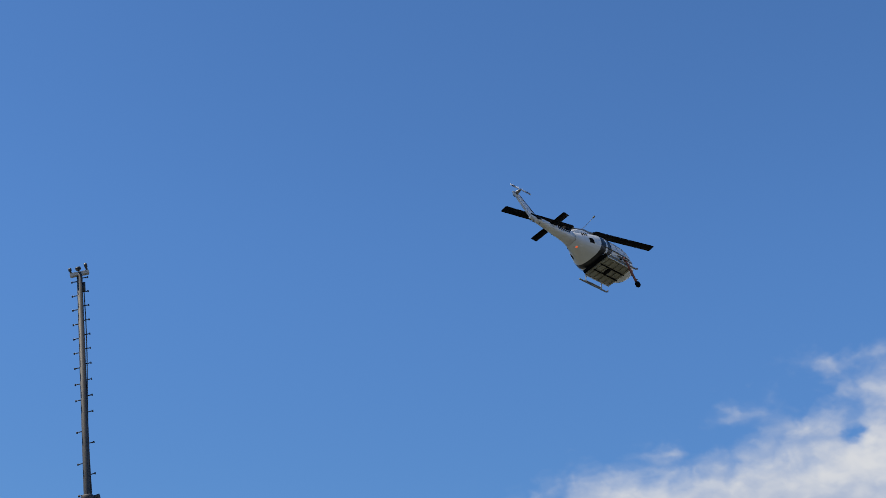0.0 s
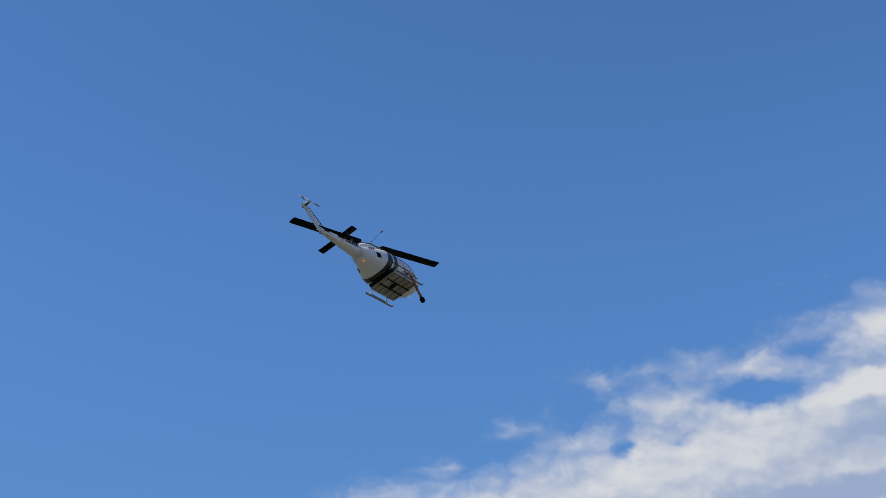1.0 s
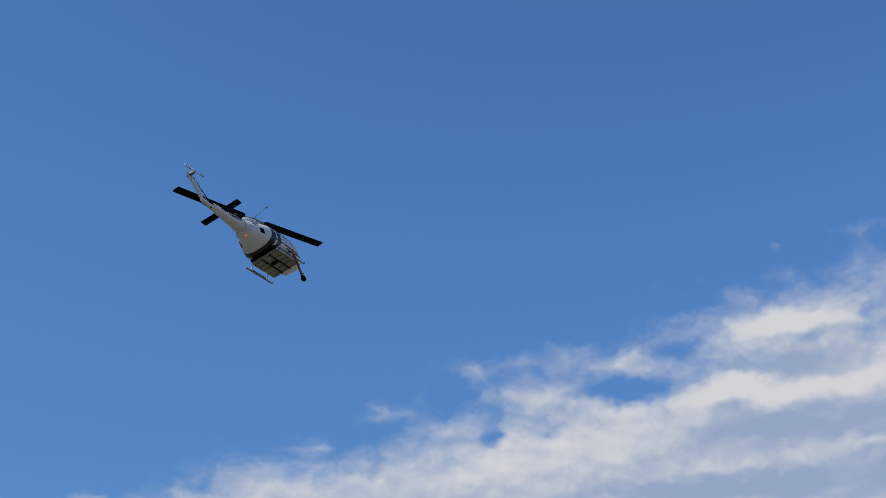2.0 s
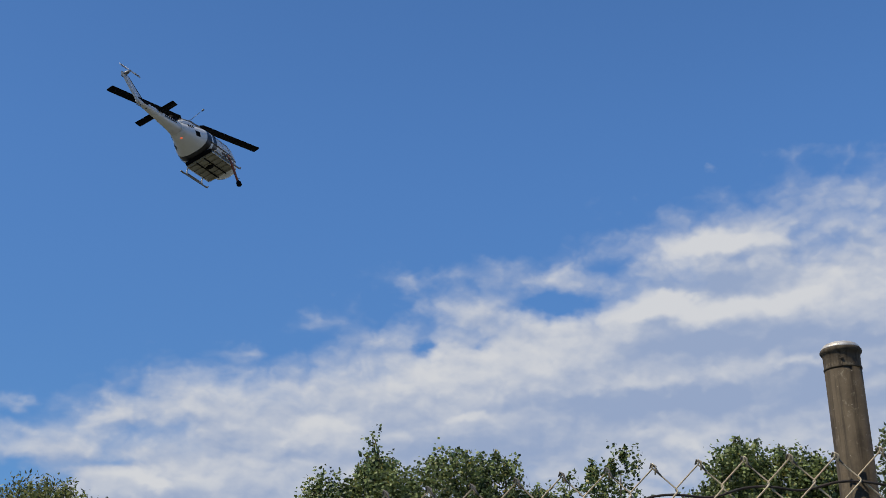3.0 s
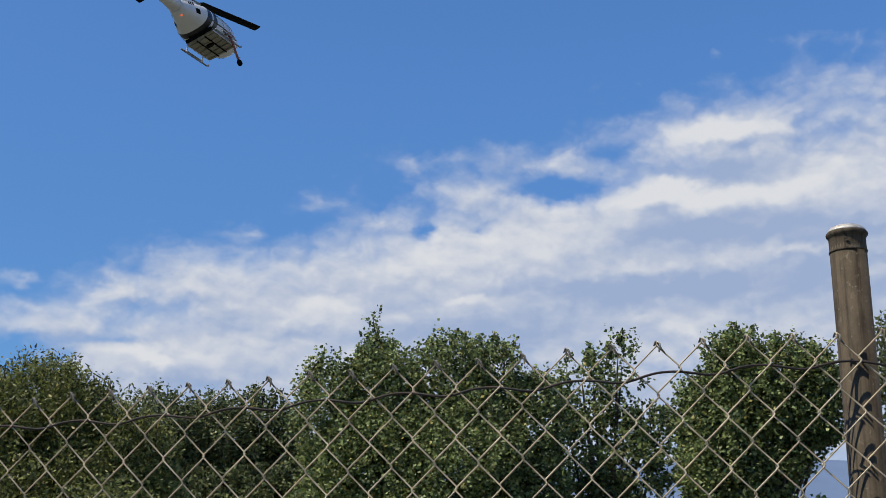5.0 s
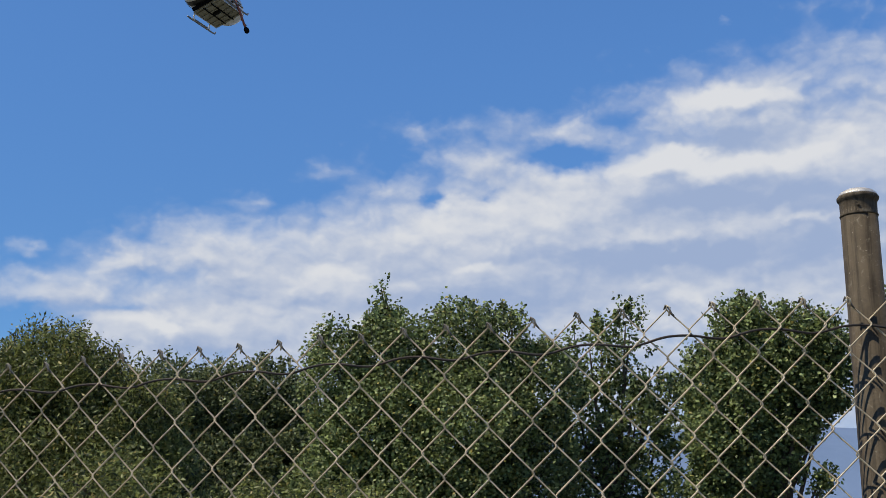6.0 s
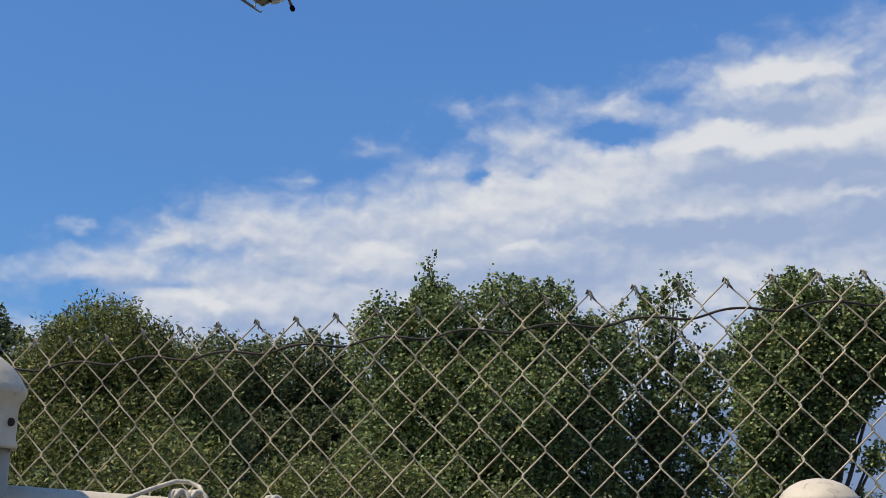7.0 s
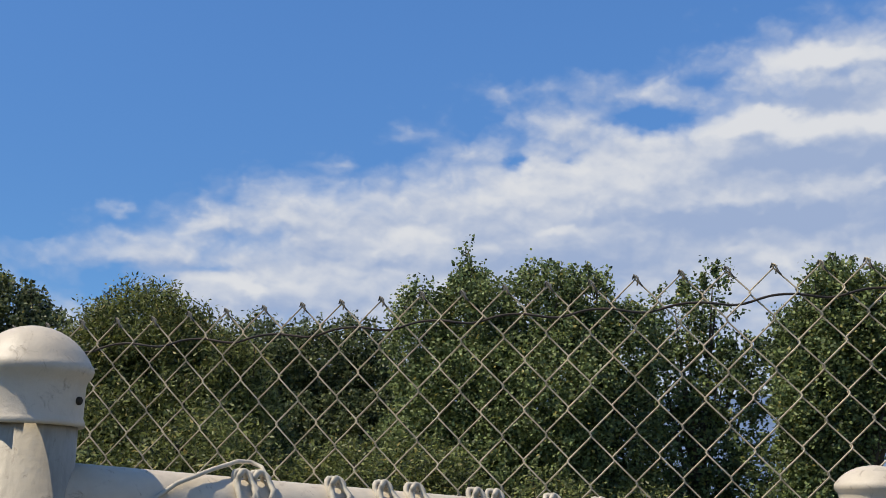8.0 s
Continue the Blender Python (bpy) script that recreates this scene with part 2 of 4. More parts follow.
DARK_PLASTIC = material("dark_plastic", (0.03, 0.032, 0.036), 0.5, 0.0, (0.05, 0.05, 0.05), 8.0, 60.0, 0.1)
MAST_GREY = material("galvanised_mast_steel", (0.068, 0.068, 0.067), 0.65, 0.1, (0.045, 0.045, 0.044), 2.0, 40.0, 0.15)
MAST_PALE = material("pale_galvanised_bracket", (0.55, 0.50, 0.42), 0.5, 0.2, (0.40, 0.36, 0.30), 6.0, 60.0, 0.15)
BARK = material("grey_brown_bark", (0.11, 0.085, 0.06), 0.9, 0.0, (0.06, 0.045, 0.035), 5.0, 45.0, 0.8)
POPLAR = leaf_material("poplar_leaf", (0.027, 0.040, 0.013), (0.355, 0.43, 0.155), (0.42, 0.36, 0.10))
WILLOW = leaf_material("willow_leaf", (0.021, 0.030, 0.009), (0.32, 0.35, 0.10), (0.42, 0.34, 0.11))
DARK_LEAF = leaf_material("alder_leaf", (0.02, 0.030, 0.012), (0.27, 0.315, 0.13), (0.34, 0.30, 0.09))
GRASS = material("dry_meadow", (0.105, 0.105, 0.08), 0.95, 0.0, (0.07, 0.078, 0.05), 0.15, 3.0, 0.6, third=(0.15, 0.14, 0.115))
# blue of the distant air is mixed into the ridge's base colour
HILL = material("hazed_blue_hillside", (0.13, 0.19, 0.30), 0.95, 0.0, (0.10, 0.155, 0.25), 0.002, 0.02, 0.0)
HULL_PAINT = livery_material("white_and_black_hull_paint", [(-1.25, -0.72), (-1.95, -1.45)])
BOOM_PAINT = livery_material("white_and_black_boom_paint", [], (2.245, 0.006))
def matt(m, level):
    m.node_tree.nodes["Principled BSDF"].inputs["Specular IOR Level"].default_value = level
    return m


BLACK_PAINT = material("matt_black_paint", (0.006, 0.006, 0.0065), 0.6, 0.0, (0.01, 0.01, 0.01), 3.0, 30.0, 0.05)
matt(BLACK_PAINT, 0.03)
WHITE_PAINT = material("white_paint", (0.72, 0.72, 0.70), 0.35, 0.0, (0.60, 0.60, 0.58), 2.0, 30.0, 0.04)
TANK_PAINT = material("beige_tank_paint", (0.30, 0.285, 0.22), 0.5, 0.0, (0.17, 0.16, 0.12), 1.5, 20.0, 0.1)
STEEL = material("grey_machined_steel", (0.20, 0.20, 0.19), 0.5, 0.4, (0.13, 0.13, 0.13), 4.0, 50.0, 0.1)
HOSE_ORANGE = material("faded_orange_hose", (0.30, 0.085, 0.04), 0.65, 0.0, (0.20, 0.06, 0.03), 4.0, 40.0, 0.2)
RED_LENS = material("red_lamp_lens", (0.55, 0.05, 0.02), 0.2, 0.0, (0.45, 0.04, 0.02), 4.0, 40.0, 0.0)


def glass_material():
    m = bpy.data.materials.new("tinted_glass")
    m.use_nodes = True
    b = m.node_tree.nodes["Principled BSDF"]
    b.inputs["Base Color"].default_value = (0.06, 0.07, 0.075, 1)
    b.inputs["Roughness"].default_value = 0.06
    b.inputs["Transmission Weight"].default_value = 0.35
    return m


GLASS = glass_material()
lens = RED_LENS.node_tree.nodes["Principled BSDF"]
lens.inputs["Emission Color"].default_value, lens.inputs["Emission Strength"].default_value = (1.0, 0.18, 0.05, 1), 0.6


# ---- building helpers ----
def part(name, bm, mat, parent=None, label="", smooth=True):
    me = bpy.data.meshes.new(name)
    bm.normal_update()
    bm.to_mesh(me)
    bm.free()
    return mesh_part(name, me, mat, parent, label, smooth)


def mesh_part(name, me, mat, parent=None, label="", smooth=True):
    if not me.materials:
        me.materials.append(mat)
    if smooth:
        me.shade_smooth()
    ob = new(name, me)
    ob.parent = parent
    return tagged(ob, label) if label else ob


def thing(name, place, label, category, group="", kind=""):
    ob = new(name)
    ob.matrix_world = place
    ob.empty_display_size = 0.1
    return tagged(ob, label, category, group, kind)


def ring_frame(d):
    d = d.normalized()
    a = d.cross(Vector((0, 0, 1)))
    if a.length < 1e-3:
        a = d.cross(Vector((1, 0, 0)))
    a.normalize()
    return a, d.cross(a).normalized()


def tube(bm, points, radii, sides=8, closed_ends=True):
    """A round bar through the points, its radius given for each."""
    points = [Vector(p) for p in points]
    if not isinstance(radii, (list, tuple)):
        radii = [radii] * len(points)
    rings, a = [], None
    for i, p in enumerate(points):
        d = points[min(i + 1, len(points) - 1)] - points[max(i - 1, 0)]
        d.normalize()
        if a is None:
            a, _ = ring_frame(d)
        a = (a - d * a.dot(d)).normalized()
        b = d.cross(a)
        rings.append([bm.verts.new(p + (a * math.cos(2 * math.pi * k / sides) + b * math.sin(2 * math.pi * k / sides)) * radii[i])
                      for k in range(sides)])
    for r, s in zip(rings, rings[1:]):
        for k in range(sides):
            bm.faces.new((r[k], r[(k + 1) % sides], s[(k + 1) % sides], s[k]))
    if closed_ends:
        bm.faces.new(rings[0][::-1])
        bm.faces.new(rings[-1])
    return bm


def lathe(bm, profile, sides=32, centre=(0, 0, 0)):
    """A turned solid about z from (radius, z) pairs, bottom to top."""
    c = Vector(centre)
    rings = []
    for r, z in profile:
        rings.append([bm.verts.new(c + Vector((r * math.cos(2 * math.pi * k / sides), r * math.sin(2 * math.pi * k / sides), z)))
                      for k in range(sides)])
    for r, s in zip(rings, rings[1:]):
        for k in range(sides):
            bm.faces.new((r[k], r[(k + 1) % sides], s[(k + 1) % sides], s[k]))
    bm.faces.new(rings[0][::-1])
    bm.faces.new(rings[-1])
    return bm


def box(bm, lo, hi, bevel=0.0, m=None):
    v = [bm.verts.new((x, y, z)) for x in (lo[0], hi[0]) for y in (lo[1], hi[1]) for z in (lo[2], hi[2])]
    for f in ((0, 1, 3, 2), (4, 6, 7, 5), (0, 4, 5, 1), (2, 3, 7, 6), (0, 2, 6, 4), (1, 5, 7, 3)):
        bm.faces.new([v[i] for i in f])
    if bevel:
        bmesh.ops.bevel(bm, geom=list({e for q in v for e in q.link_edges}), offset=bevel, segments=2, affect="EDGES")
    elif m:
        bmesh.ops.transform(bm, matrix=m, verts=v)
    return bm


def loft(bm, sections, power=2.6, sides=28):
    """A closed hull through sections of (x, bottom, top, half width)."""
    rings = [[bm.verts.new(hull_point(sections, s[0], 360.0 * k / sides, power)) for k in range(sides)] for s in sections]
    for r, s in zip(rings, rings[1:]):
        for k in range(sides):
            bm.faces.new((r[k], s[k], s[(k + 1) % sides], r[(k + 1) % sides]))
    bm.faces.new(rings[0])
    bm.faces.new(rings[-1][::-1])
    return bm


def hull_point(sections, x, angle, power=2.6, proud=0.0):
    xs = sorted(sections)
    col = [np.interp(x, [s[0] for s in xs], [s[i] for s in xs]) for i in (1, 2, 3)]
    zc, hh, hw = (col[0] + col[1]) / 2, (col[1] - col[0]) / 2 + proud, col[2] + proud
    c, s = math.cos(radians(angle)), math.sin(radians(angle))
    return Vector((x, hw * math.copysign(abs(c) ** (2 / power), c), zc + hh * math.copysign(abs(s) ** (2 / power), s)))


def hull_patch(bm, sections, x0, x1, a0, a1, proud, nx=6, na=6):
    """A thin panel lying on the hull between two stations and two angles."""
    for off, flip in ((proud, False), (proud - 0.012, True)):
        g = [[bm.verts.new(hull_point(sections, x0 + (x1 - x0) * i / nx, a0 + (a1 - a0) * j / na, proud=off)) for j in range(na + 1)]
             for i in range(nx + 1)]
        for i in range(nx):
            for j in range(na):
                q = (g[i][j], g[i + 1][j], g[i + 1][j + 1], g[i][j + 1])
                bm.faces.new(q[::-1] if flip else q)
        if not flip:
            outer = g
    for i in range(nx):
        for j in (0, na):
            bm.faces.new((outer[i][j], outer[i + 1][j], g[i + 1][j], g[i][j]))
    for j in range(na):
        for i in (0, nx):
            bm.faces.new((outer[i][j], outer[i][j + 1], g[i][j + 1], g[i][j]))
    return bm


# ---- ground and distance ----
def build_ground():
    bm = bmesh.new()
    rings = [0.0, 3, 8, 20, 50, 120, 300, 800, 2000, 4300]
    grid = []
    for r in rings:
        if r == 0:
            grid.append([bm.verts.new((0, 0, 0))] * 64)
            continue
        lift = 0.0 if r < 10 else 0.12
        grid.append([bm.verts.new((r * math.sin(2 * math.pi * k / 64), r * math.cos(2 * math.pi * k / 64),
                                   -abs(lift * noise.noise((r * 0.1, k * 0.3, 0))))) for k in range(64)])
    for a, b in zip(grid, grid[1:]):
        for k in range(64):
            j = (k + 1) % 64
            if a[k] is a[j]:
                bm.faces.new((a[k], b[j], b[k]))
            else:
                bm.faces.new((a[k], a[j], b[j], b[k]))
    tagged(part("ground", bm, GRASS), "dry green-brown meadow ground under the fences", "ground", kind="structure")


def build_hills():
    """A far wooded ridge, 3.2 km away, round the whole horizon; its colour carries the haze."""
    bm = bmesh.new()
    n, rows = 240, 7
    g = []
    for k in range(n):
        a = 2 * math.pi * k / n
        v = noise.fractal((math.cos(a) * 3.1, math.sin(a) * 3.1, 0.4), 0.9, 2.2, 5)
        top = 390 + 70 * v
        col = []
        for j in range(rows):
            u = j / (rows - 1)
            r = 3000 + 900 * u
            z = -3 + top * math.sin(u * math.pi / 2) * (1 + 0.12 * noise.noise((math.cos(a) * 20, math.sin(a) * 20, u * 4)))
            col.append(bm.verts.new((r * math.sin(a), r * math.cos(a), z)))
        g.append(col)
    for k in range(n):
        for j in range(rows - 1):
            a, b = g[k], g[(k + 1) % n]
            bm.faces.new((a[j], b[j], b[j + 1], a[j + 1]))
    tagged(part("backdrop", bm, HILL), "far wooded mountain ridge, tinted blue for distance haze", "mountain", kind="structure")


build_ground()
build_hills()


# ---- trees behind the fence ----
def leaves_mesh(name, centres, size, slim, droop, rng):
    """One mesh of folded, pointed leaves at the given places."""
    k = len(centres)
    a = rng.uniform(0, 2 * np.pi, k)
    tilt = rng.normal(-droop, 0.5, k)
    along = np.stack([np.cos(a) * np.cos(tilt), np.sin(a) * np.cos(tilt), np.sin(tilt)], 1)
    rnd = rng.normal(size=(k, 3))
    side = np.cross(along, rnd)
    side /= np.linalg.norm(side, axis=1, keepdims=True)
    up = np.cross(side, along)
    s = size * rng.uniform(0.65, 1.25, (k, 1))
    w = s * slim * 0.5
    base, tip = centres - along * s * 0.5, centres + along * s * 0.5
    mid = centres - along * s * 0.08 - up * s * 0.1
    verts = np.stack([base, mid + side * w + up * s * 0.16, tip, mid - side * w + up * s * 0.16], 1).reshape(-1, 3)
    idx = np.arange(k)[:, None] * 4
    loops = (idx + np.array([0, 1, 2, 0, 2, 3])).reshape(-1)
    me = bpy.data.meshes.new(name)
    me.vertices.add(4 * k)
    me.vertices.foreach_set("co", verts.astype(np.float32).ravel())
    me.loops.add(6 * k)
    me.loops.foreach_set("vertex_index", loops.astype(np.int32))
    me.polygons.add(2 * k)
    me.polygons.foreach_set("loop_start", np.arange(0, 6 * k, 3, dtype=np.int32))
    me.update(calc_edges=True)
    return me


def tree(label, place, lumps, leaf_mat, leaves, size, slim=0.75, droop=0.4, seed=1, shoots=0, fill=0.7, name="tree", group="",
         cluster=0.10):
    """A tree: lumps are (x, y, z, radius across, radius up) round its foot."""
    rng = np.random.default_rng(seed)
    root = thing(name, Matrix.Translation(place), label, "tree", group)
    lumps = np.array(lumps, float)
    top = max(l[2] for l in lumps)
    # trunk and limbs
    bm = bmesh.new()
    lean = rng.normal(0, 0.15, 2)
    spine = [(lean[0] * u * u, lean[1] * u * u, top * 0.8 * u - 0.05 * (u == 0)) for u in (0, 0.15, 0.35, 0.6, 0.85, 1.0)]
    tube(bm, spine, [0.17, 0.13, 0.11, 0.08, 0.045, 0.015], 9)
    part("trunk", bm, BARK, root)
    for l in lumps[:18]:
        for _ in range(2):
            bm = bmesh.new()
            u = rng.uniform(0.2, 0.6)
            z0 = min(top * 0.9 * u, l[2] * 0.7)
            start = Vector((lean[0] * u * u, lean[1] * u * u, z0))
            off = rng.uniform(-0.5, 0.5, 3)
            end = Vector((l[0] + off[0] * l[3], l[1] + off[1] * l[3], l[2] + abs(off[2]) * l[4]))
            mid = start.lerp(end, 0.5) + Vector((0, 0, -0.12))
            tube(bm, [start, mid, end, end + (end - mid) * 0.1], [0.05, 0.034, 0.015, 0.006], 6)
            part("limb", bm, BARK, root)
    # leaves sit in sprays on the outer shell of each lump, thinner within
    weight = lumps[:, 3] ** 2 * lumps[:, 4]
    weight = weight ** 0.75 / (weight ** 0.75).sum()
    sprays = leaves // 20
    which = rng.choice(len(lumps), sprays, p=weight)
    d = rng.normal(size=(sprays, 3))
    d /= np.linalg.norm(d, axis=1, keepdims=True)
    rad = np.where(rng.uniform(size=sprays) < fill, rng.uniform(0.80, 1.01, sprays), rng.uniform(0.3, 0.9, sprays))
    ruff = np.array([noise.noise(Vector(v * 3.0) + Vector((seed * 3.1, w * 1.7, 0))) for v, w in zip(d, which)])
    rad = rad * (1 + 0.27 * ruff)
    c = lumps[which]
    pos = c[:, :3] + d * rad[:, None] * c[:, [3, 3, 4]]
    keep = pos[:, 2] > 0.25
    pos, d = pos[keep], d[keep]
    rep = 20
    # each spray is a leafy twig that grows outwards and up
    grow = d * np.array([1.0, 1.0, 0.6]) + np.array([0.0, 0.0, 0.75]) + rng.normal(0, 0.35, d.shape)
    grow /= np.linalg.norm(grow, axis=1, keepdims=True)
    along = np.tile(np.linspace(-0.5, 0.5, rep), len(pos))[:, None] * np.repeat(rng.uniform(0.22, 0.42, (len(pos), 1)), rep, 0)
    centres = np.repeat(pos, rep, 0) + np.repeat(grow, rep, 0) * along + rng.normal(0, cluster * 0.42, (len(pos) * rep, 3))
    if shoots:
        # upright leafy shoots that break the outline
        extra, stems = [], bmesh.new()
        broad = lumps[lumps[:, 3] > 0.35]
        for _ in range(shoots):
            l = broad[rng.integers(len(broad))]
            a, q = rng.uniform(0, 2 * np.pi), rng.uniform(0, 0.75)
            z = l[2] + l[4] * math.sqrt(1 - q * q) * 0.8
            tip_at = np.array([l[0] + math.cos(a) * q * l[3], l[1] + math.sin(a) * q * l[3], z])
            h = rng.uniform(0.12, 0.34)
            m = int(h * 130)
            way = np.array([rng.normal(0, 0.2), rng.normal(0, 0.2), 1.0])
            tube(stems, [tip_at - way * 0.2, tip_at + way * h * 0.5, tip_at + way * h], [0.008, 0.006, 0.003], 4)
            extra.append(tip_at + np.linspace(0, h, m)[:, None] * way + rng.normal(0, 0.026, (m, 3)))
        centres = np.vstack([centres] + extra)
        tagged(part("brushwood", stems, BARK, root), kind="stuff")
    me = leaves_mesh("crown", centres, size, slim, droop, rng)
    crown = mesh_part("crown", me, leaf_mat, root, smooth=False)
    tagged(crown, "thick crown of small green leaves", kind="stuff")
    return root


def at(az, dist, z=0.0):
    return Vector((dist * math.sin(radians(az)), dist * math.cos(radians(az)), z))


def lumps_round(foot, rows):
    """Rows of (azimuth, distance, height, radius across, radius up) as seen from the standpoint."""
    out = []
    for az, dist, z, r, h in rows:
        q = at(az, dist, z) - Vector((foot.x, foot.y, 0))
        out.append((q.x, q.y, q.z, r, h))
    return out


GROVE = "trees behind the fence"
foot = at(-1.2, 20)
tree("broad poplar with glossy green leaves behind the fence", foot, lumps_round(foot, [
    (-3.0, 20, 4.72, 0.70, 0.88), (-3.4, 20, 5.78, 0.09, 0.36), (-3.5, 20, 5.35, 0.17, 0.4), (0.3, 20, 4.88, 0.74, 0.88), (2.4, 20, 4.80, 0.55, 0.80),
    (-5.6, 20, 4.38, 0.58, 0.98), (4.1, 20, 4.25, 0.6, 0.8), (-6.2, 20, 4.9, 0.16, 0.35), (-3.4, 20, 3.4, 1.1, 1.2), (0.5, 19.6, 3.4, 1.3, 1.3), (3.2, 20, 3.0, 0.9, 1.1),
    (-5.2, 19.8, 2.4, 0.9, 1.1), (-1.0, 19.6, 2.0, 1.6, 1.3), (3.0, 20, 1.7, 1.0, 0.9)]),
    POPLAR, 179000, 0.065, droop=-0.35, seed=3, shoots=130, group=GROVE)
foot = at(7.4, 21)
tree("slender open-crowned poplar with sky showing through", foot, lumps_round(foot, [
    (6.6, 21, 4.90, 0.58, 0.75), (8.3, 21, 5.05, 0.36, 0.85), (6.2, 21, 3.7, 0.75, 0.8), (8.6, 21, 3.7, 0.6, 0.8),
    (10.0, 21, 3.95, 0.5, 0.7), (7.0, 21, 2.6, 1.0, 0.9), (10.0, 21, 2.2, 0.8, 0.8), (6.5, 21, 1.6, 1.0, 0.7)]),
    POPLAR, 30000, 0.074, droop=-0.35, seed=8, shoots=60, group=GROVE, fill=0.75, cluster=0.085)
foot = at(14.0, 19)
tree("dense rounded poplar with dark green leaves behind the fence", foot, lumps_round(foot, [
    (13.6, 19, 4.68, 0.5, 0.85), (15.4, 19, 4.55, 0.6, 0.8), (17.0, 19, 4.45, 0.46, 0.75), (12.1, 19, 4.05, 0.48, 0.8),
    (12.7, 18.8, 3.4, 0.6, 0.95), (17.0, 19, 4.05, 0.33, 0.33), (16.2, 19, 3.75, 0.30, 0.33), (15.3, 19, 3.5, 0.36, 0.4), (14.6, 19, 3.0, 0.3, 0.45), (16.3, 19, 4.3, 0.40, 0.4), (14.6, 19, 4.35, 0.4, 0.5), (12.5, 19, 2.7, 0.55, 0.8), (13.7, 19, 2.4, 0.38, 0.7), (13.9, 19, 3.3, 0.36, 0.6), (13.5, 19, 1.6, 0.42, 0.6), (12.4, 19, 1.8, 0.55, 0.7),
    (15.5, 19, 3.0, 0.10, 0.30), (16.6, 19, 2.7, 0.16, 0.16), (15.9, 19, 2.0, 0.2, 0.22)]),
    POPLAR, 99000, 0.064, droop=-0.35, seed=12, shoots=100, group=GROVE)
foot = at(21.6, 18)
tree("leafy poplar partly hidden by the post", foot, lumps_round(foot, [
    (20.9, 18, 4.6, 0.5, 0.85), (22.4, 18, 4.5, 0.8, 0.9), (21.8, 18, 3.4, 0.8, 0.9), (22.6, 18, 2.2, 1.1, 1.0)]),
    DARK_LEAF, 49000, 0.063, droop=-0.35, seed=15, shoots=40, group=GROVE)
foot = at(-17.6, 16)
tree("large grey-green willow bush with thin upright twigs", foot, lumps_round(foot, [
    (-18.4, 16, 3.55, 0.85, 0.85), (-16.4, 16, 3.3, 0.75, 0.8), (-20.2, 16, 3.1, 0.7, 0.85), (-14.6, 16, 3.0, 0.65, 0.75),
    (-17.5, 15.8, 2.3, 1.4, 1.1), (-14.2, 16, 2.0, 0.9, 0.9), (-20.6, 16, 1.9, 0.9, 1.0)]),
    WILLOW, 224000, 0.061, slim=0.40, droop=-0.5, seed=21, shoots=90, group=GROVE, name="willow_bush")
foot = at(-10.6, 22)
tree("low dark alder thicket between taller trees", foot, lumps_round(foot, [
    (-13.0, 22, 4.1, 0.9, 0.9), (-10.8, 22, 4.1, 0.9, 0.85), (-8.8, 22, 4.15, 0.8, 0.9), (-7.2, 22, 3.7, 0.7, 0.8),
    (-12.0, 21.8, 2.7, 1.4, 1.2), (-8.6, 21.8, 2.7, 1.3, 1.2), (-10.4, 21.6, 1.6, 1.9, 0.9)]),
    DARK_LEAF, 140000, 0.069, slim=0.6, droop=-0.35, seed=25, shoots=40, group=GROVE, name="alder_thicket")
foot = at(-24.6, 26)
tree("dark round-topped tree standing farther back", foot, lumps_round(foot, [
    (-24.4, 26, 5.2, 0.9, 0.95), (-22.9, 26, 4.9, 0.65, 0.85), (-26.2, 26, 5.0, 1.0, 1.0), (-24.0, 26, 3.6, 1.6, 1.3),
    (-22.6, 26, 2.6, 1.1, 1.2), (-25.5, 26, 2.0, 1.8, 1.2)]),
    DARK_LEAF, 80000, 0.084, droop=-0.35, seed=31, shoots=24, group=GROVE)
foot = at(-6.4, 15)
clumps = random.Random(4)
tree("low willow undergrowth in front of the trees", foot, lumps_round(foot, [
    (az + clumps.uniform(-2.6, 2.6), dist + clumps.uniform(-0.5, 0.5), z * clumps.uniform(0.45, 1.12), r * clumps.uniform(0.4, 0.68),
     h * clumps.uniform(0.45, 0.7)) for az, dist, z, r, h in ((-19.5, 13, 1.7, 0.9, 0.8), (-15.0, 13.5, 1.9, 1.0, 1.0), (-11.0, 14, 2.0, 1.0, 0.95), (-6.5, 14.5, 1.75, 1.0, 0.9), (-3.0, 15, 1.4, 0.7, 0.7), (3.0, 15.5, 1.5, 0.9, 0.9)) for _ in range(5)]),
    WILLOW, 125000, 0.062, slim=0.42, droop=-0.3, seed=37, shoots=40, group=GROVE, name="willow_undergrowth")


# ---- the helicopter ----
HULL = [(4.02, 0.98, 1.14, 0.08), (3.9, 0.80, 1.36, 0.36), (3.7, 0.68, 1.52, 0.60), (3.4, 0.59, 1.72, 0.82), (3.0, 0.53, 1.98, 1.02),
        (2.5, 0.50, 2.24, 1.16), (1.8, 0.50, 2.36, 1.24), (0.5, 0.50, 2.38, 1.26), (-1.0, 0.50, 2.38, 1.25), (-1.4, 0.60, 2.38, 1.20),
        (-1.8, 0.78, 2.37, 1.06), (-2.3, 1.02, 2.35, 0.84), (-2.8, 1.24, 2.32, 0.65), (-3.5, 1.47, 2.28, 0.48)]
BOOM = [(-3.35, 1.47, 2.28, 0.49), (-4.5, 1.60, 2.26, 0.37), (-6.0, 1.72, 2.24, 0.28), (-7.4, 1.84, 2.22, 0.20), (-8.3, 1.92, 2.20, 0.12)]
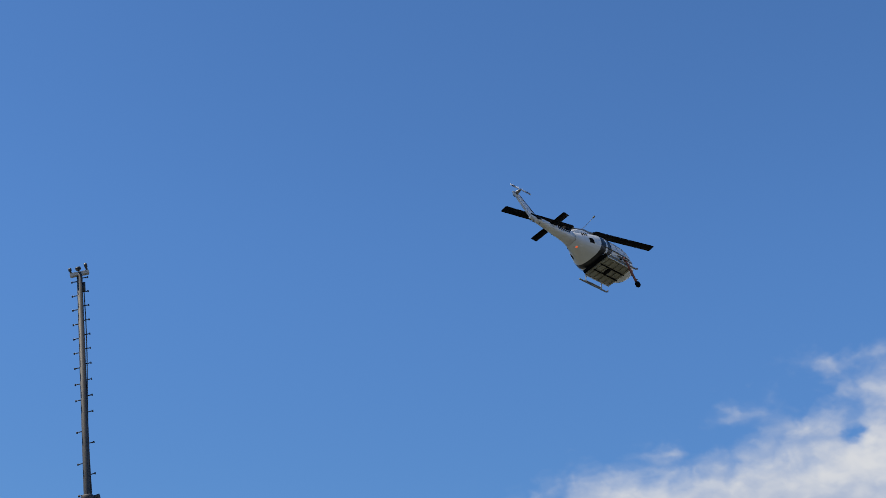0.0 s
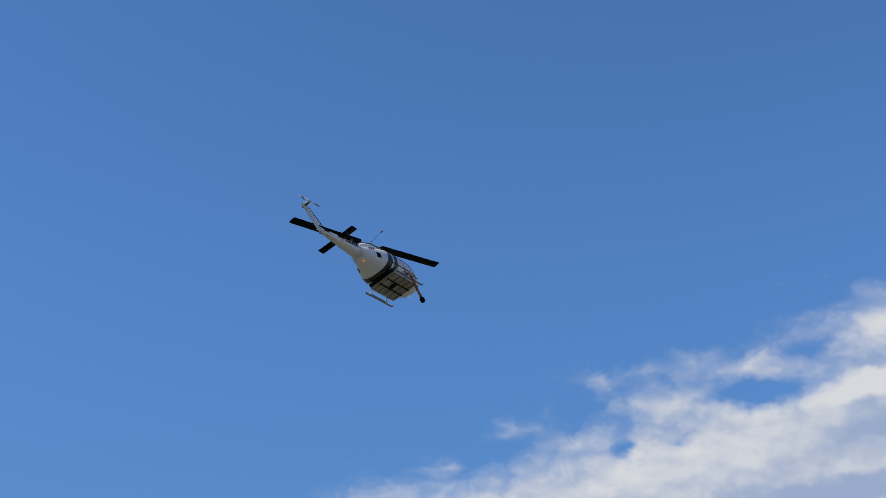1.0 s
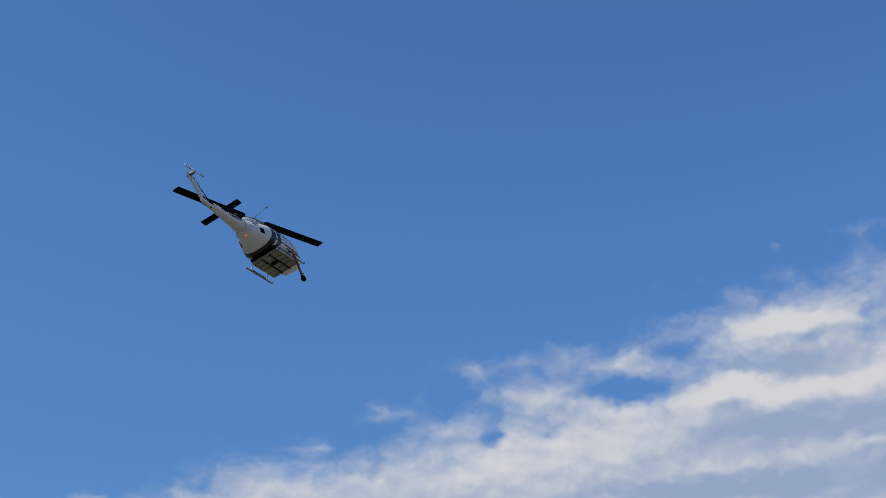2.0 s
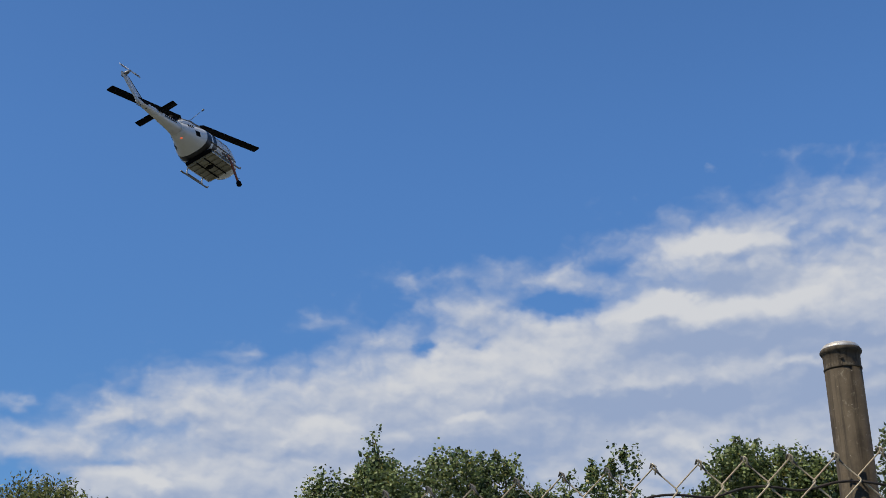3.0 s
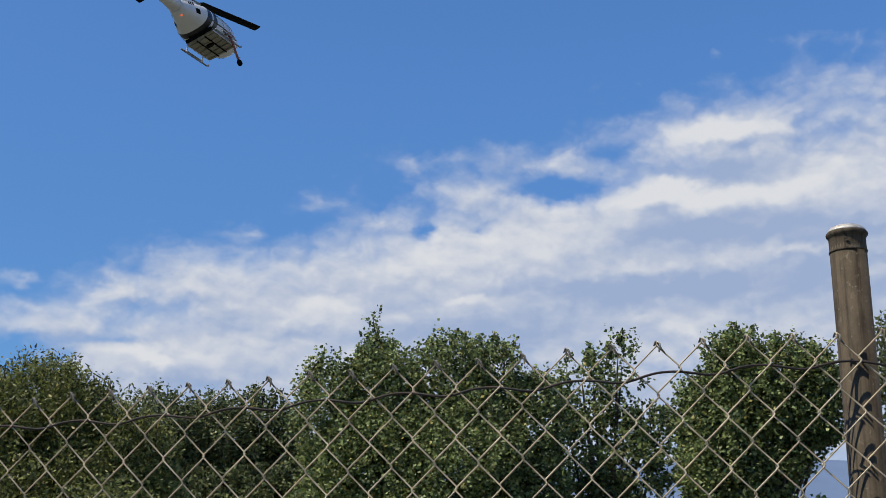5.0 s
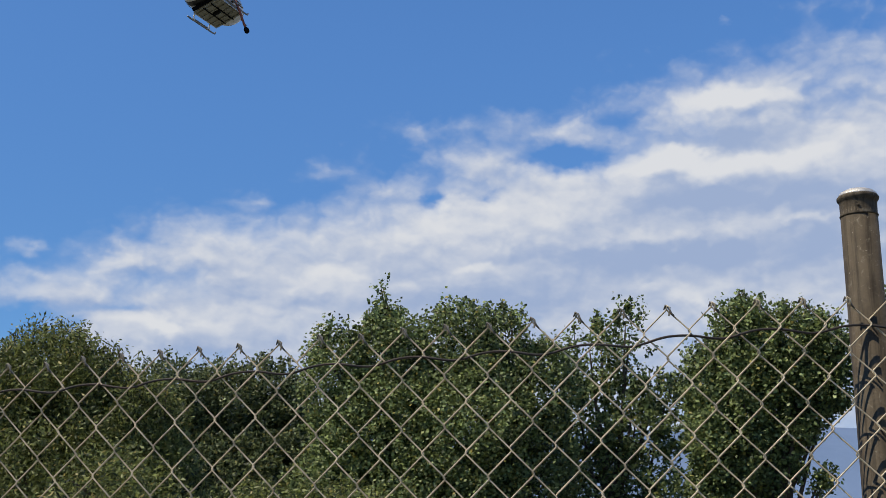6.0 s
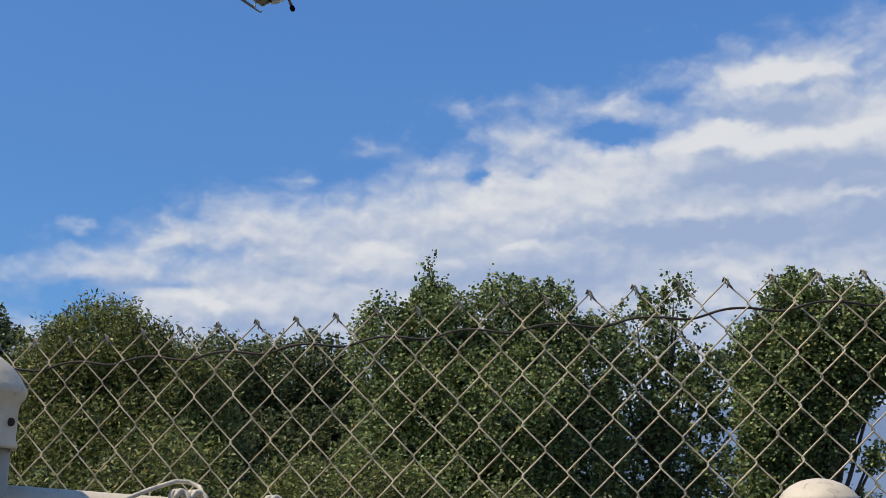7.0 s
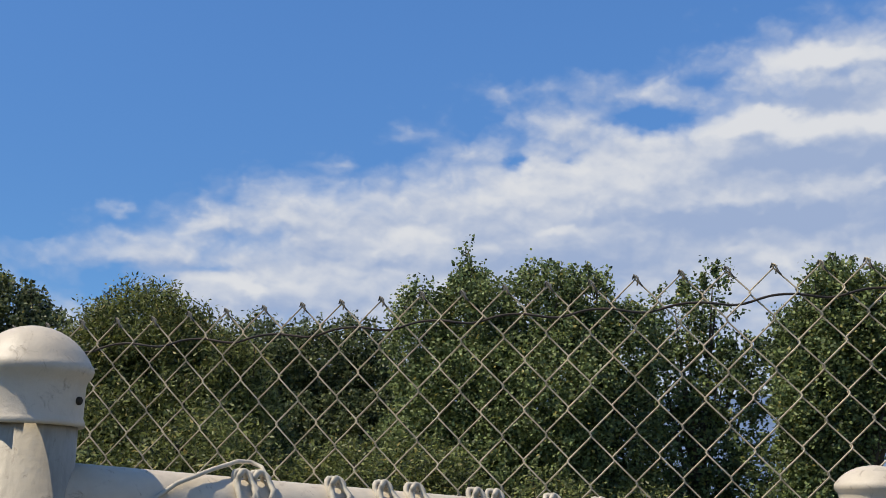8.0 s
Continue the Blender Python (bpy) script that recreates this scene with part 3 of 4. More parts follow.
COWL = [(1.55, 2.28, 2.40, 0.25), (1.1, 2.25, 2.66, 0.46), (0.4, 2.25, 2.90, 0.58), (-0.6, 2.25, 2.98, 0.62), (-1.8, 2.25, 2.94, 0.60),
        (-2.6, 2.20, 2.80, 0.50), (-3.1, 2.22, 2.62, 0.36)]


def blade_mesh(bm, root, tip, chord, thick, axis_up=(0, 0, 1)):
    """A tapered-edge aerofoil from root to tip."""
    root, tip, up = Vector(root), Vector(tip), Vector(axis_up)
    d = (tip - root).normalized()
    c = up.cross(d).normalized()
    prof = [(-0.5, 0.0), (-0.36, 0.5), (-0.1, 0.5), (0.5, 0.05), (0.5, -0.05), (-0.1, -0.35), (-0.36, -0.4)]
    rings = []
    for u in (0.0, 0.03, 0.5, 0.985, 1.0):
        k = 0.55 if u == 0.0 else (0.9 if u == 1.0 else 1.0)
        p = root.lerp(tip, u)
        rings.append([bm.verts.new(p + c * a * chord * k + up * b * thick) for a, b in prof])
    for r, s in zip(rings, rings[1:]):
        for i in range(len(prof)):
            j = (i + 1) % len(prof)
            bm.faces.new((r[i], r[j], s[j], s[i]))
    bm.faces.new(rings[0][::-1])
    bm.faces.new(rings[-1])
    return bm


def build_helicopter(place):
    root = thing("helicopter", place, "white black-banded helicopter with belly tank, banking in flight",
                 "helicopter")
    body = part("fuselage", loft(bmesh.new(), HULL), HULL_PAINT, root, "white cabin hull with black bands")
    part("engine_cowling", loft(bmesh.new(), COWL), HULL_PAINT, root)
    boom = part("tail_boom", loft(bmesh.new(), BOOM), BOOM_PAINT, root, "white boom with a black top")
    # glazing
    for name, x0, x1, a0, a1 in (
            ("windshield_pane", 2.62, 3.42, 30, 86), ("windshield_pane", 2.62, 3.42, 94, 150),
            ("chin_window", 3.25, 3.72, -58, -22), ("chin_window", 3.25, 3.72, 202, 238),
            ("cockpit_window", 1.75, 2.5, 10, 46), ("cockpit_window", 1.75, 2.5, 134, 170),
            ("cabin_window", 0.75, 1.45, 8, 42), ("cabin_window", 0.75, 1.45, 138, 172),
            ("cabin_window", -0.25, 0.5, 8, 42), ("cabin_window", -0.25, 0.5, 138, 172),
            ("roof_window", 2.0, 2.45, 62, 84), ("roof_window", 2.0, 2.45, 96, 118)):
        part(name, hull_patch(bmesh.new(), HULL, x0, x1, a0, a1, 0.014), GLASS, body, "dark tinted pane")
    for x0, x1 in ((1.62, 1.645), (0.58, 0.605), (-0.4, -0.375)):
        for a0, a1 in ((-40, 50), (130, 220)):
            part("door_seam", hull_patch(bmesh.new(), HULL, x0, x1, a0, a1, 0.006, 1, 10), BLACK_PAINT, body)
    for a0, a1 in ((-24, -20), (200, 204)):
        part("door_rail", hull_patch(bmesh.new(), HULL, -1.3, 2.3, a0, a1, 0.03, 14, 1), STEEL, body)
    # air intakes and exhaust
    for s in (1, -1):
        bm = bmesh.new()
        tube(bm, [(0.55, s * 0.40, 2.72), (0.2, s * 0.56, 2.70), (-0.35, s * 0.60, 2.66)], [0.15, 0.17, 0.10], 12)
        part("air_intake", bm, BLACK_PAINT, root)
        bm = hull_patch(bmesh.new(), COWL, -2.3, -1.0, 25 if s > 0 else 120, 60 if s > 0 else 155, 0.012)
        part("cowling_grille", bm, BLACK_PAINT, root)
        bm = hull_patch(bmesh.new(), HULL, -2.35, -2.05, -25 if s > 0 else 180, 0 if s > 0 else 205, 0.012)
        part("service_hatch", bm, BLACK_PAINT, root, "dark open hatch")
    bm = bmesh.new()
    tube(bm, [(-2.7, 0, 2.58), (-3.2, 0, 2.62), (-3.55, 0, 2.70)], [0.26, 0.25, 0.24], 16)
    part("exhaust_pipe", bm, BLACK_PAINT, root, "sooty exhaust pipe")
    # unreadable marks on hull and boom
    for s in (1, -1):
        for i in range(6):
            x = -4.1 - i * 0.24
            h = np.interp(x, [-6, -4.5, -3.4], [0.281, 0.371, 0.48])
            bm = bmesh.new()
            box(bm, (x - 0.08, s * h - 0.006, 1.84), (x + 0.08, s * h + 0.006, 2.05))
            part("marking", bm, BLACK_PAINT, boom, smooth=False)
        for i in range(3):
            bm = bmesh.new()
            x = -2.35 - i * 0.17
            p0 = hull_point(HULL, x, 20 if s > 0 else 160)
            box(bm, (x - 0.055, p0.y - 0.02, p0.z - 0.10), (x + 0.055, p0.y + 0.02, p0.z + 0.13))
            part("marking", bm, BLACK_PAINT, body, smooth=False)
    # belly tank with ribs and a drop-door opening
    bm = bmesh.new()
    box(bm, (-1.25, -0.98, 0.27), (2.15, 0.98, 0.56), 0.06)
    tank = part("belly_tank", bm, TANK_PAINT, root, "beige ribbed water tank under the belly", smooth=False)
    for i in range(5):
        x = -0.95 + i * 0.7
        for y0, y1 in ((-0.9, -0.36), (-0.24, 0.24), (0.36, 0.9)):
            bm = bmesh.new()
            box(bm, (x - 0.05, y0, 0.215), (x + 0.05, y1, 0.274), 0.015)
            part("tank_rib", bm, TANK_PAINT, tank, smooth=False)
    for y in (-0.3, 0.3):
        bm = bmesh.new()
        box(bm, (-1.2, y - 0.035, 0.20), (2.1, y + 0.035, 0.272), 0.01)
        part("tank_rib", bm, BLACK_PAINT, tank, smooth=False)
    bm = bmesh.new()
    lathe(bm, [(0.22, 0.20), (0.25, 0.215), (0.25, 0.275)], 18, (0.2, 0.0, 0))
    part("drain_opening", bm, BLACK_PAINT, tank)
    for s in (1, -1):
        bm = bmesh.new()
        box(bm, (-1.3, s * 0.99 - 0.03, 0.24), (2.1, s * 0.99 + 0.03, 0.32), 0.02)
        part("tank_flange", bm, WHITE_PAINT, tank, smooth=False)
    bm = bmesh.new()
    box(bm, (-1.33, -0.98, 0.36), (-1.25, 0.98, 0.60), 0.02)
    part("tank_end_plate", bm, BLACK_PAINT, tank, smooth=False)
    # landing gear
    for s in (1, -1):
        bm = bmesh.new()
        tube(bm, [(-1.75, s * 1.3, 0.02), (-1.5, s * 1.3, 0.0), (1.9, s * 1.3, 0.0), (2.2, s * 1.3, 0.06), (2.42, s * 1.3, 0.22)], 0.055, 10)
        skid = part("skid", bm, STEEL, root, "dark landing skid")
        bm = bmesh.new()
        tube(bm, [(-0.6, s * 1.38, 0.30), (1.5, s * 1.38, 0.30)], 0.05, 8)
        part("step_tube", bm, STEEL, skid)
    for x in (-0.85, 1.35):
        bm = bmesh.new()
        tube(bm, [(x, 1.3, 0.0), (x, 1.22, 0.28), (x, 0.95, 0.52), (x, 0.5, 0.6), (x, -0.5, 0.6), (x, -0.95, 0.52), (x, -1.22, 0.28), (x, -1.3, 0.0)],
             0.045, 8)
        part("cross_tube", bm, WHITE_PAINT, root)
    # main rotor
    ang, teeter = radians(-13.8), radians(-5.56)
    d = Vector((math.cos(ang) * math.cos(teeter), math.sin(ang) * math.cos(teeter), math.sin(teeter)))
    e = Vector((-math.sin(ang), math.cos(ang), 0))
    bm = bmesh.new()
    tube(bm, [(0, 0, 2.85), (0, 0, 3.3), (0, 0, 3.95)], [0.13, 0.09, 0.07], 12)
    mast = part("rotor_mast", bm, STEEL, root)
    hub = Vector((0, 0, 3.78))
    bm = bmesh.new()
    tube(bm, [hub - d * 1.05, hub - d * 0.5, hub, hub + d * 0.5, hub + d * 1.05], [0.07, 0.10, 0.17, 0.10, 0.07], 12)
    part("rotor_hub", bm, STEEL, mast)
    for s in (1, -1):
        bm = blade_mesh(bmesh.new(), hub + d * s * 0.95, hub + d * s * 7.31 + Vector((0, 0, 0.12)), 0.56, 0.07)
        part("rotor_blade", bm, BLACK_PAINT, root, "matt black main rotor blade")
        bm = bmesh.new()
        tube(bm, [hub + Vector((0, 0, 0.12)), hub + e * s * 1.3 + Vector((0, 0, 0.12))], 0.014, 6)
        bar = part("stabiliser_bar", bm, STEEL, root)
        bm = bmesh.new()
        tube(bm, [hub + e * s * 1.25 + Vector((0, 0, 0.12)), hub + e * s * 1.42 + Vector((0, 0, 0.12))], 0.06, 10)
        part("bar_weight", bm, STEEL, bar)
        bm = bmesh.new()
        tube(bm, [(0.14 * s, 0.12, 2.9), (0.2 * s, 0.16, 3.4), (d.x * 0.4 * s, d.y * 0.4 * s + 0.1, 3.72)], 0.022, 6)
        part("pitch_link", bm, STEEL, mast)
    # tail: fin, gearbox, rotor, elevators, skid
    bm = bmesh.new()
    prof = [(-7.35, 2.12), (-8.35, 3.92), (-8.92, 3.98), (-8.62, 2.9), (-8.38, 1.95), (-8.0, 1.80)]
    lv = [bm.verts.new((x, 0.07, z)) for x, z in prof]
    rv = [bm.verts.new((x, -0.07, z)) for x, z in prof]
    bm.faces.new(lv)
    bm.faces.new(rv[::-1])
    for i in range(len(prof)):
        j = (i + 1) % len(prof)
        bm.faces.new((lv[i], rv[i], rv[j], lv[j]))
    bmesh.ops.bevel(bm, geom=bm.edges[:], offset=0.03, segments=2, affect="EDGES")
    fin = part("tail_fin", bm, WHITE_PAINT, root, smooth=False)
    bm = bmesh.new()
    tube(bm, [(-7.45, 0, 2.20), (-8.30, 0, 3.80)], [0.10, 0.085], 10)
    part("fin_leading_edge", bm, BLACK_PAINT, fin)
    bm = bmesh.new()
    tube(bm, [(-7.3, 0, 2.06), (-7.75, 0, 2.1), (-8.15, 0, 2.25)], [0.235, 0.22, 0.15], 14)
    part("fin_root_fairing", bm, BLACK_PAINT, fin)
    bm = bmesh.new()
    tube(bm, [(-8.6, 0.12, 3.85), (-8.72, -0.2, 3.80), (-8.75, -0.5, 3.78)], [0.14, 0.12, 0.06], 10)
    part("tail_gearbox", bm, STEEL, fin)
    ta = radians(4.0)
    td = Vector((math.cos(ta), 0, math.sin(ta)))
    th = Vector((-8.75, -0.47, 3.78))
    for s in (1, -1):
        bm = blade_mesh(bmesh.new(), th + td * s * 0.1, th + td * s * 1.29, 0.21, 0.035, (0, 1, 0))
        tb = part("tail_rotor_blade", bm, WHITE_PAINT, root, "white tail rotor blade with black bands")
        for u in (0.62, 0.82, 1.02):
            bm = blade_mesh(bmesh.new(), th + td * s * u, th + td * s * (u + 0.11), 0.218, 0.042, (0, 1, 0))
            part("blade_band", bm, BLACK_PAINT, tb)
    for s in (1, -1):
        bm = blade_mesh(bmesh.new(), (-5.9, s * 0.18, 2.04), (-5.9, s * 1.38, 2.05), 0.74, 0.09)
        part("elevator", bm, BLACK_PAINT, root, "black horizontal stabiliser")
    bm = bmesh.new()
    tube(bm, [(-7.9, 0, 1.9), (-8.3, 0, 1.62), (-8.75, 0, 1.55)], [0.03, 0.025, 0.02], 8)
    part("tail_skid", bm, STEEL, root)
    for y, z in ((0.0, 1.36),):
        bm = bmesh.new()
        lathe(bm, [(0.02, -0.1), (0.07, -0.07), (0.085, 0.0), (0.085, 0.05)], 14, (-3.05, y, z))
        part("beacon_lamp", bm, RED_LENS, root, "red anti-collision lamp")
    # nose: pitot tube, aerials, mirror
    for pts, r in (([(3.9, 0.25, 1.3), (4.35, 0.25, 1.32)], 0.018), ([(1.9, 0, 2.38), (1.75, 0, 2.85)], 0.015),
                   ([(3.6, -0.35, 0.75), (3.95, -0.45, 0.35), (4.15, -0.45, 0.42)], 0.025), ([(-1.9, 0, 2.85), (-2.2, 0, 3.2)], 0.015)):
        part("aerial", tube(bmesh.new(), pts, r, 6), BLACK_PAINT, root)
    # snorkel hose hanging from the right-hand side
    hose = part("snorkel_hose", tube(bmesh.new(), [(0.9, -1.1, 0.75), (0.7, -1.3, 0.55), (0.5, -1.36, -0.2), (0.28, -1.34, -1.3), (0.2, -1.34, -1.75)],
                                     [0.085, 0.085, 0.08, 0.08, 0.085], 10), HOSE_ORANGE, root, "faded orange snorkel hose")
    part("pump_head", tube(bmesh.new(), [(0.21, -1.34, -1.68), (0.2, -1.34, -1.8), (0.19, -1.34, -2.0), (0.18, -1.34, -2.06)], [0.10, 0.17, 0.17, 0.12], 12),
         BLACK_PAINT, hose, "black pump head")
    part("hose_bracket", tube(bmesh.new(), [(0.9, -0.9, 0.75), (0.9, -1.22, 0.72), (0.9, -1.22, 0.5)], [0.09, 0.11, 0.06], 8), STEEL, root)
    return root


build_helicopter(pose(-15.40, 72.88, 35.66, -23.7, -6.65, 75.27))


# ---- stepped mast ----
def build_mast():
    """A leaning pole with climbing pegs and a cross-arm; its foot stands on the ground."""
    top = at(-38.6, 25.0, 1.66 + 25.0 * math.tan(radians(23.75)))
    low = at(-36.8, 25.0, 1.66 + 25.0 * math.tan(radians(13.95)))
    axis = (top - low).normalized()
    length = top.z / axis.z
    foot_at = top - axis * length
    # local z runs up the pole, local x across the line of sight
    z = axis
    x = Vector((math.cos(radians(-38.6)), -math.sin(radians(-38.6)), 0))
    x = (x - z * x.dot(z)).normalized()
    y = z.cross(x)
    m = Matrix((x, y, z)).transposed().to_4x4()
    m.translation = foot_at
    root = thing("climbing_mast", m, "tall grey steel pole with climbing pegs and a cross-arm on top", "mast")
    bm = bmesh.new()
    tube(bm, [(0, 0, -0.3), (0, 0, length * 0.5), (0, 0, length - 0.1)], [0.10, 0.078, 0.058], 16)
    part("pole", bm, MAST_GREY, root)
    bm = bmesh.new()
    box(bm, (-0.20, -0.045, -0.045), (0.20, 0.045, 0.045), 0.012)
    arm = part("cross_arm", bm, MAST_PALE, root, "pale steel cross-arm", smooth=False)
    arm.matrix_local = pose(0.0, 0, length - 0.12, 0, -12, 0)
    for x0, h in ((-0.17, 0.12), (0.0, 0.11), (0.17, 0.17)):
        bm = bmesh.new()
        lathe(bm, [(0.022, 0.0), (0.022, h * 0.5), (0.036 if x0 else 0.06, h * 0.55), (0.036 if x0 else 0.06, h)], 12, (x0, 0, 0.04))
        part("lamp_stub", bm, DARK_PLASTIC, arm)
    rng = random.Random(4)
    k = 0
    zz = length - 0.28
    while zz > 0.6:
        for s in (-1, 1):
            zp = zz + (0.06 if s > 0 else -0.02)
            if k > 8 and (k + (s > 0)) % 2:
                continue
            bm = bmesh.new()
            tube(bm, [(s * 0.05, 0, zp), (s * (0.17 if s < 0 else 0.145), 0, zp - 0.02 * s * -1)], 0.011, 6)
            tube(bm, [(s * 0.15, 0, zp + 0.02 * s), (s * 0.175, 0, zp + 0.024 * s)], 0.024, 8)
            part("climbing_peg", bm, DARK_PLASTIC, root)
        zz -= 0.335 + rng.uniform(-0.02, 0.02)
        k += 1
    bm = bmesh.new()
    tube(bm, [(0.075 + 0.02 * math.sin(i * 1.1), -0.03, length - 0.45 - i * (length - 0.8) / 16) for i in range(17)], 0.012, 6)
    part("cable", bm, DARK_PLASTIC, root, "black cable down the pole")
    bm = bmesh.new()
    tube(bm, [(0.085, -0.03, length - 0.33), (0.082, -0.03, length - 0.55)], 0.028, 8)
    part("cable_end", bm, DARK_PLASTIC, root)
    zc = (low - foot_at).length - 0.15
    bm = bmesh.new()
    lathe(bm, [(0.10, -0.1), (0.13, -0.08), (0.13, 0.05), (0.10, 0.08)], 16, (0, 0, zc))
    tube(bm, [(0.08, 0, zc), (0.2, -0.02, zc + 0.05), (0.22, -0.02, zc - 0.1)], 0.05, 8)
    part("clamp_collar", bm, MAST_GREY, root)
    return root


build_mast()


# ---- round fence posts ----
def post_cap(bm, dome):
    """A pressed cap: skirt with rolled rims and an overhanging dome."""
    prof = [(0.0296, -0.030), (0.0308, -0.0302), (0.0314, -0.0285), (0.0308, -0.0265), (0.0300, -0.025), (0.0302, -0.008),
            (0.0312, -0.004), (0.0334, -0.0015), (0.0342, 0.001), (0.0338, 0.0035), (0.0325, 0.0052)]
    for k in range(1, 9):
        a = radians(28 + 62 * k / 8)
        prof.append((max(0.0325 * math.cos(a) / math.cos(radians(28)), 0.0006),
                     0.0052 + dome * (math.sin(a) - math.sin(radians(28))) / (1 - math.sin(radians(28)))))
    return lathe(bm, prof, 40)


def fence_post(place, top, r, mat, cap_mat, label, dome, turn, name="fence_post"):
    root = thing(name, Matrix.Translation((place[0], place[1], 0)), label, "post")
    bm = bmesh.new()
    tube(bm, [(0, 0, -0.3), (0, 0, 0.8), (0, 0, top - dome - 0.012)], r, 36)
    part("pipe", bm, mat, root)
    cap = part("cap", post_cap(bmesh.new(), dome), cap_mat, root, "domed pressed-metal cap")
    cap.location = (0, 0, top - dome - 0.0052)
    bm = bmesh.new()
    d = Vector((math.cos(radians(turn)), math.sin(radians(turn)), 0))
    tube(bm, [d * 0.028 + Vector((0, 0, -0.016)), d * 0.0315 + Vector((0, 0, -0.016)), d * 0.0322 + Vector((0, 0, -0.016))],
         [0.0024, 0.0024, 0.0016], 10)
    part("rivet", bm, GREY_POST, cap)
    return root


grey = fence_post((0.669, 1.963), 2.239, 0.0300, GREY_POST, GREY_POST, "weathered brown-grey steel post with a shiny worn cap behind the mesh", 0.013, -108)
bm = bmesh.new()
lathe(bm, [(0.0322, -0.001), (0.0312, 0.003), (0.027, 0.0078), (0.020, 0.0112), (0.010, 0.0133), (0.0008, 0.0140)], 40, (0, 0, 2.226))
part("cap_dome", bm, CAP_METAL, grey, "bare shiny worn top of the cap")

LEFT_POST, RIGHT_POST = Vector((-0.3225, 0.668, 0)), Vector((0.255, 1.106, 0))
fence_post(LEFT_POST, 1.731, 0.0277, CREAM_PIPE, CREAM, "cream-painted round gate post with a domed cap", 0.021, -8, "gate_post")
fence_post(RIGHT_POST, 1.682, 0.0277, CREAM_PIPE, CREAM, "cream-painted round post at the far end of the rail", 0.015, -60, "gate_post")


# ---- cream rail with the knuckles of its own mesh ----
def build_rail():
    a, b = LEFT_POST + Vector((0, 0, 1.6365)), RIGHT_POST + Vector((0, 0, 1.612))
    d = (b - a).normalized()
    root = thing("top_rail", Matrix.Translation((a + b) / 2), "cream-painted round top rail between two posts", "rail")
    inv = -(a + b) / 2
    bm = bmesh.new()
    pts = [a.lerp(b, i / 12) + inv for i in range(13)]
    tube(bm, [p + Vector((0, 0, -0.003 * math.sin(i / 12 * math.pi))) for i, p in enumerate(pts)], 0.0205, 24)
    part("pipe", bm, CREAM, root)
    # wire knuckles hooked over the rail
    side = d.cross(Vector((0, 0, 1))).normalized()
    rng = random.Random(11)
    for i, s in enumerate((0.175, 0.19, 0.262, 0.31, 0.343, 0.41, 0.432, 0.50, 0.56, 0.62, 0.69, 0.76, 0.83, 0.90)):
        c = a.lerp(b, s) + inv
        bm = bmesh.new()
        for way in (1, -1):
            r, back_off = rng.uniform(0.0034, 0.0048), 0.0 if way > 0 else -0.007
            pts = [(-0.004 * way, 0.0228, -0.012), (-0.005 * way, 0.0222, 0.004), (-0.0065 * way, 0.0192 + back_off * 0.3, 0.0120)]
            for k in range(9):
                q = radians(195 - k * 26.25)
                pts.append((way * r * math.cos(q), 0.0130 + back_off + 0.0015 * math.sin(k), 0.0180 + 0.0045 * math.sin(q)))
            pts += [(0.006 * way, 0.0192 + back_off * 0.3, 0.0120), (0.002 * way, 0.0225, 0.002)]
            tube(bm, [c + d * x + side * y + Vector((0, 0, z)) for x, y, z in pts], 0.0019, 7)
        part("wire_knuckle", bm, CREAM_WIRE, root, "cream-painted twisted wire")
    # long stray tie
    c = a.lerp(b, 0.182) + inv
    bm = bmesh.new()
    pts = [c + d * x + side * y + Vector((0, 0, z)) for x, y, z in
           ((-0.075, 0.024, -0.006), (-0.05, 0.02, 0.012), (-0.025, 0.012, 0.022), (-0.004, 0.0, 0.0285), (0.006, -0.004, 0.029),
            (0.010, 0.004, 0.026), (0.012, 0.018, 0.012), (0.013, 0.024, -0.01))]
    tube(bm, pts, 0.0014, 7)
    part("wire_tie", bm, CREAM_WIRE, root, "loose cream tie wire")


build_rail()


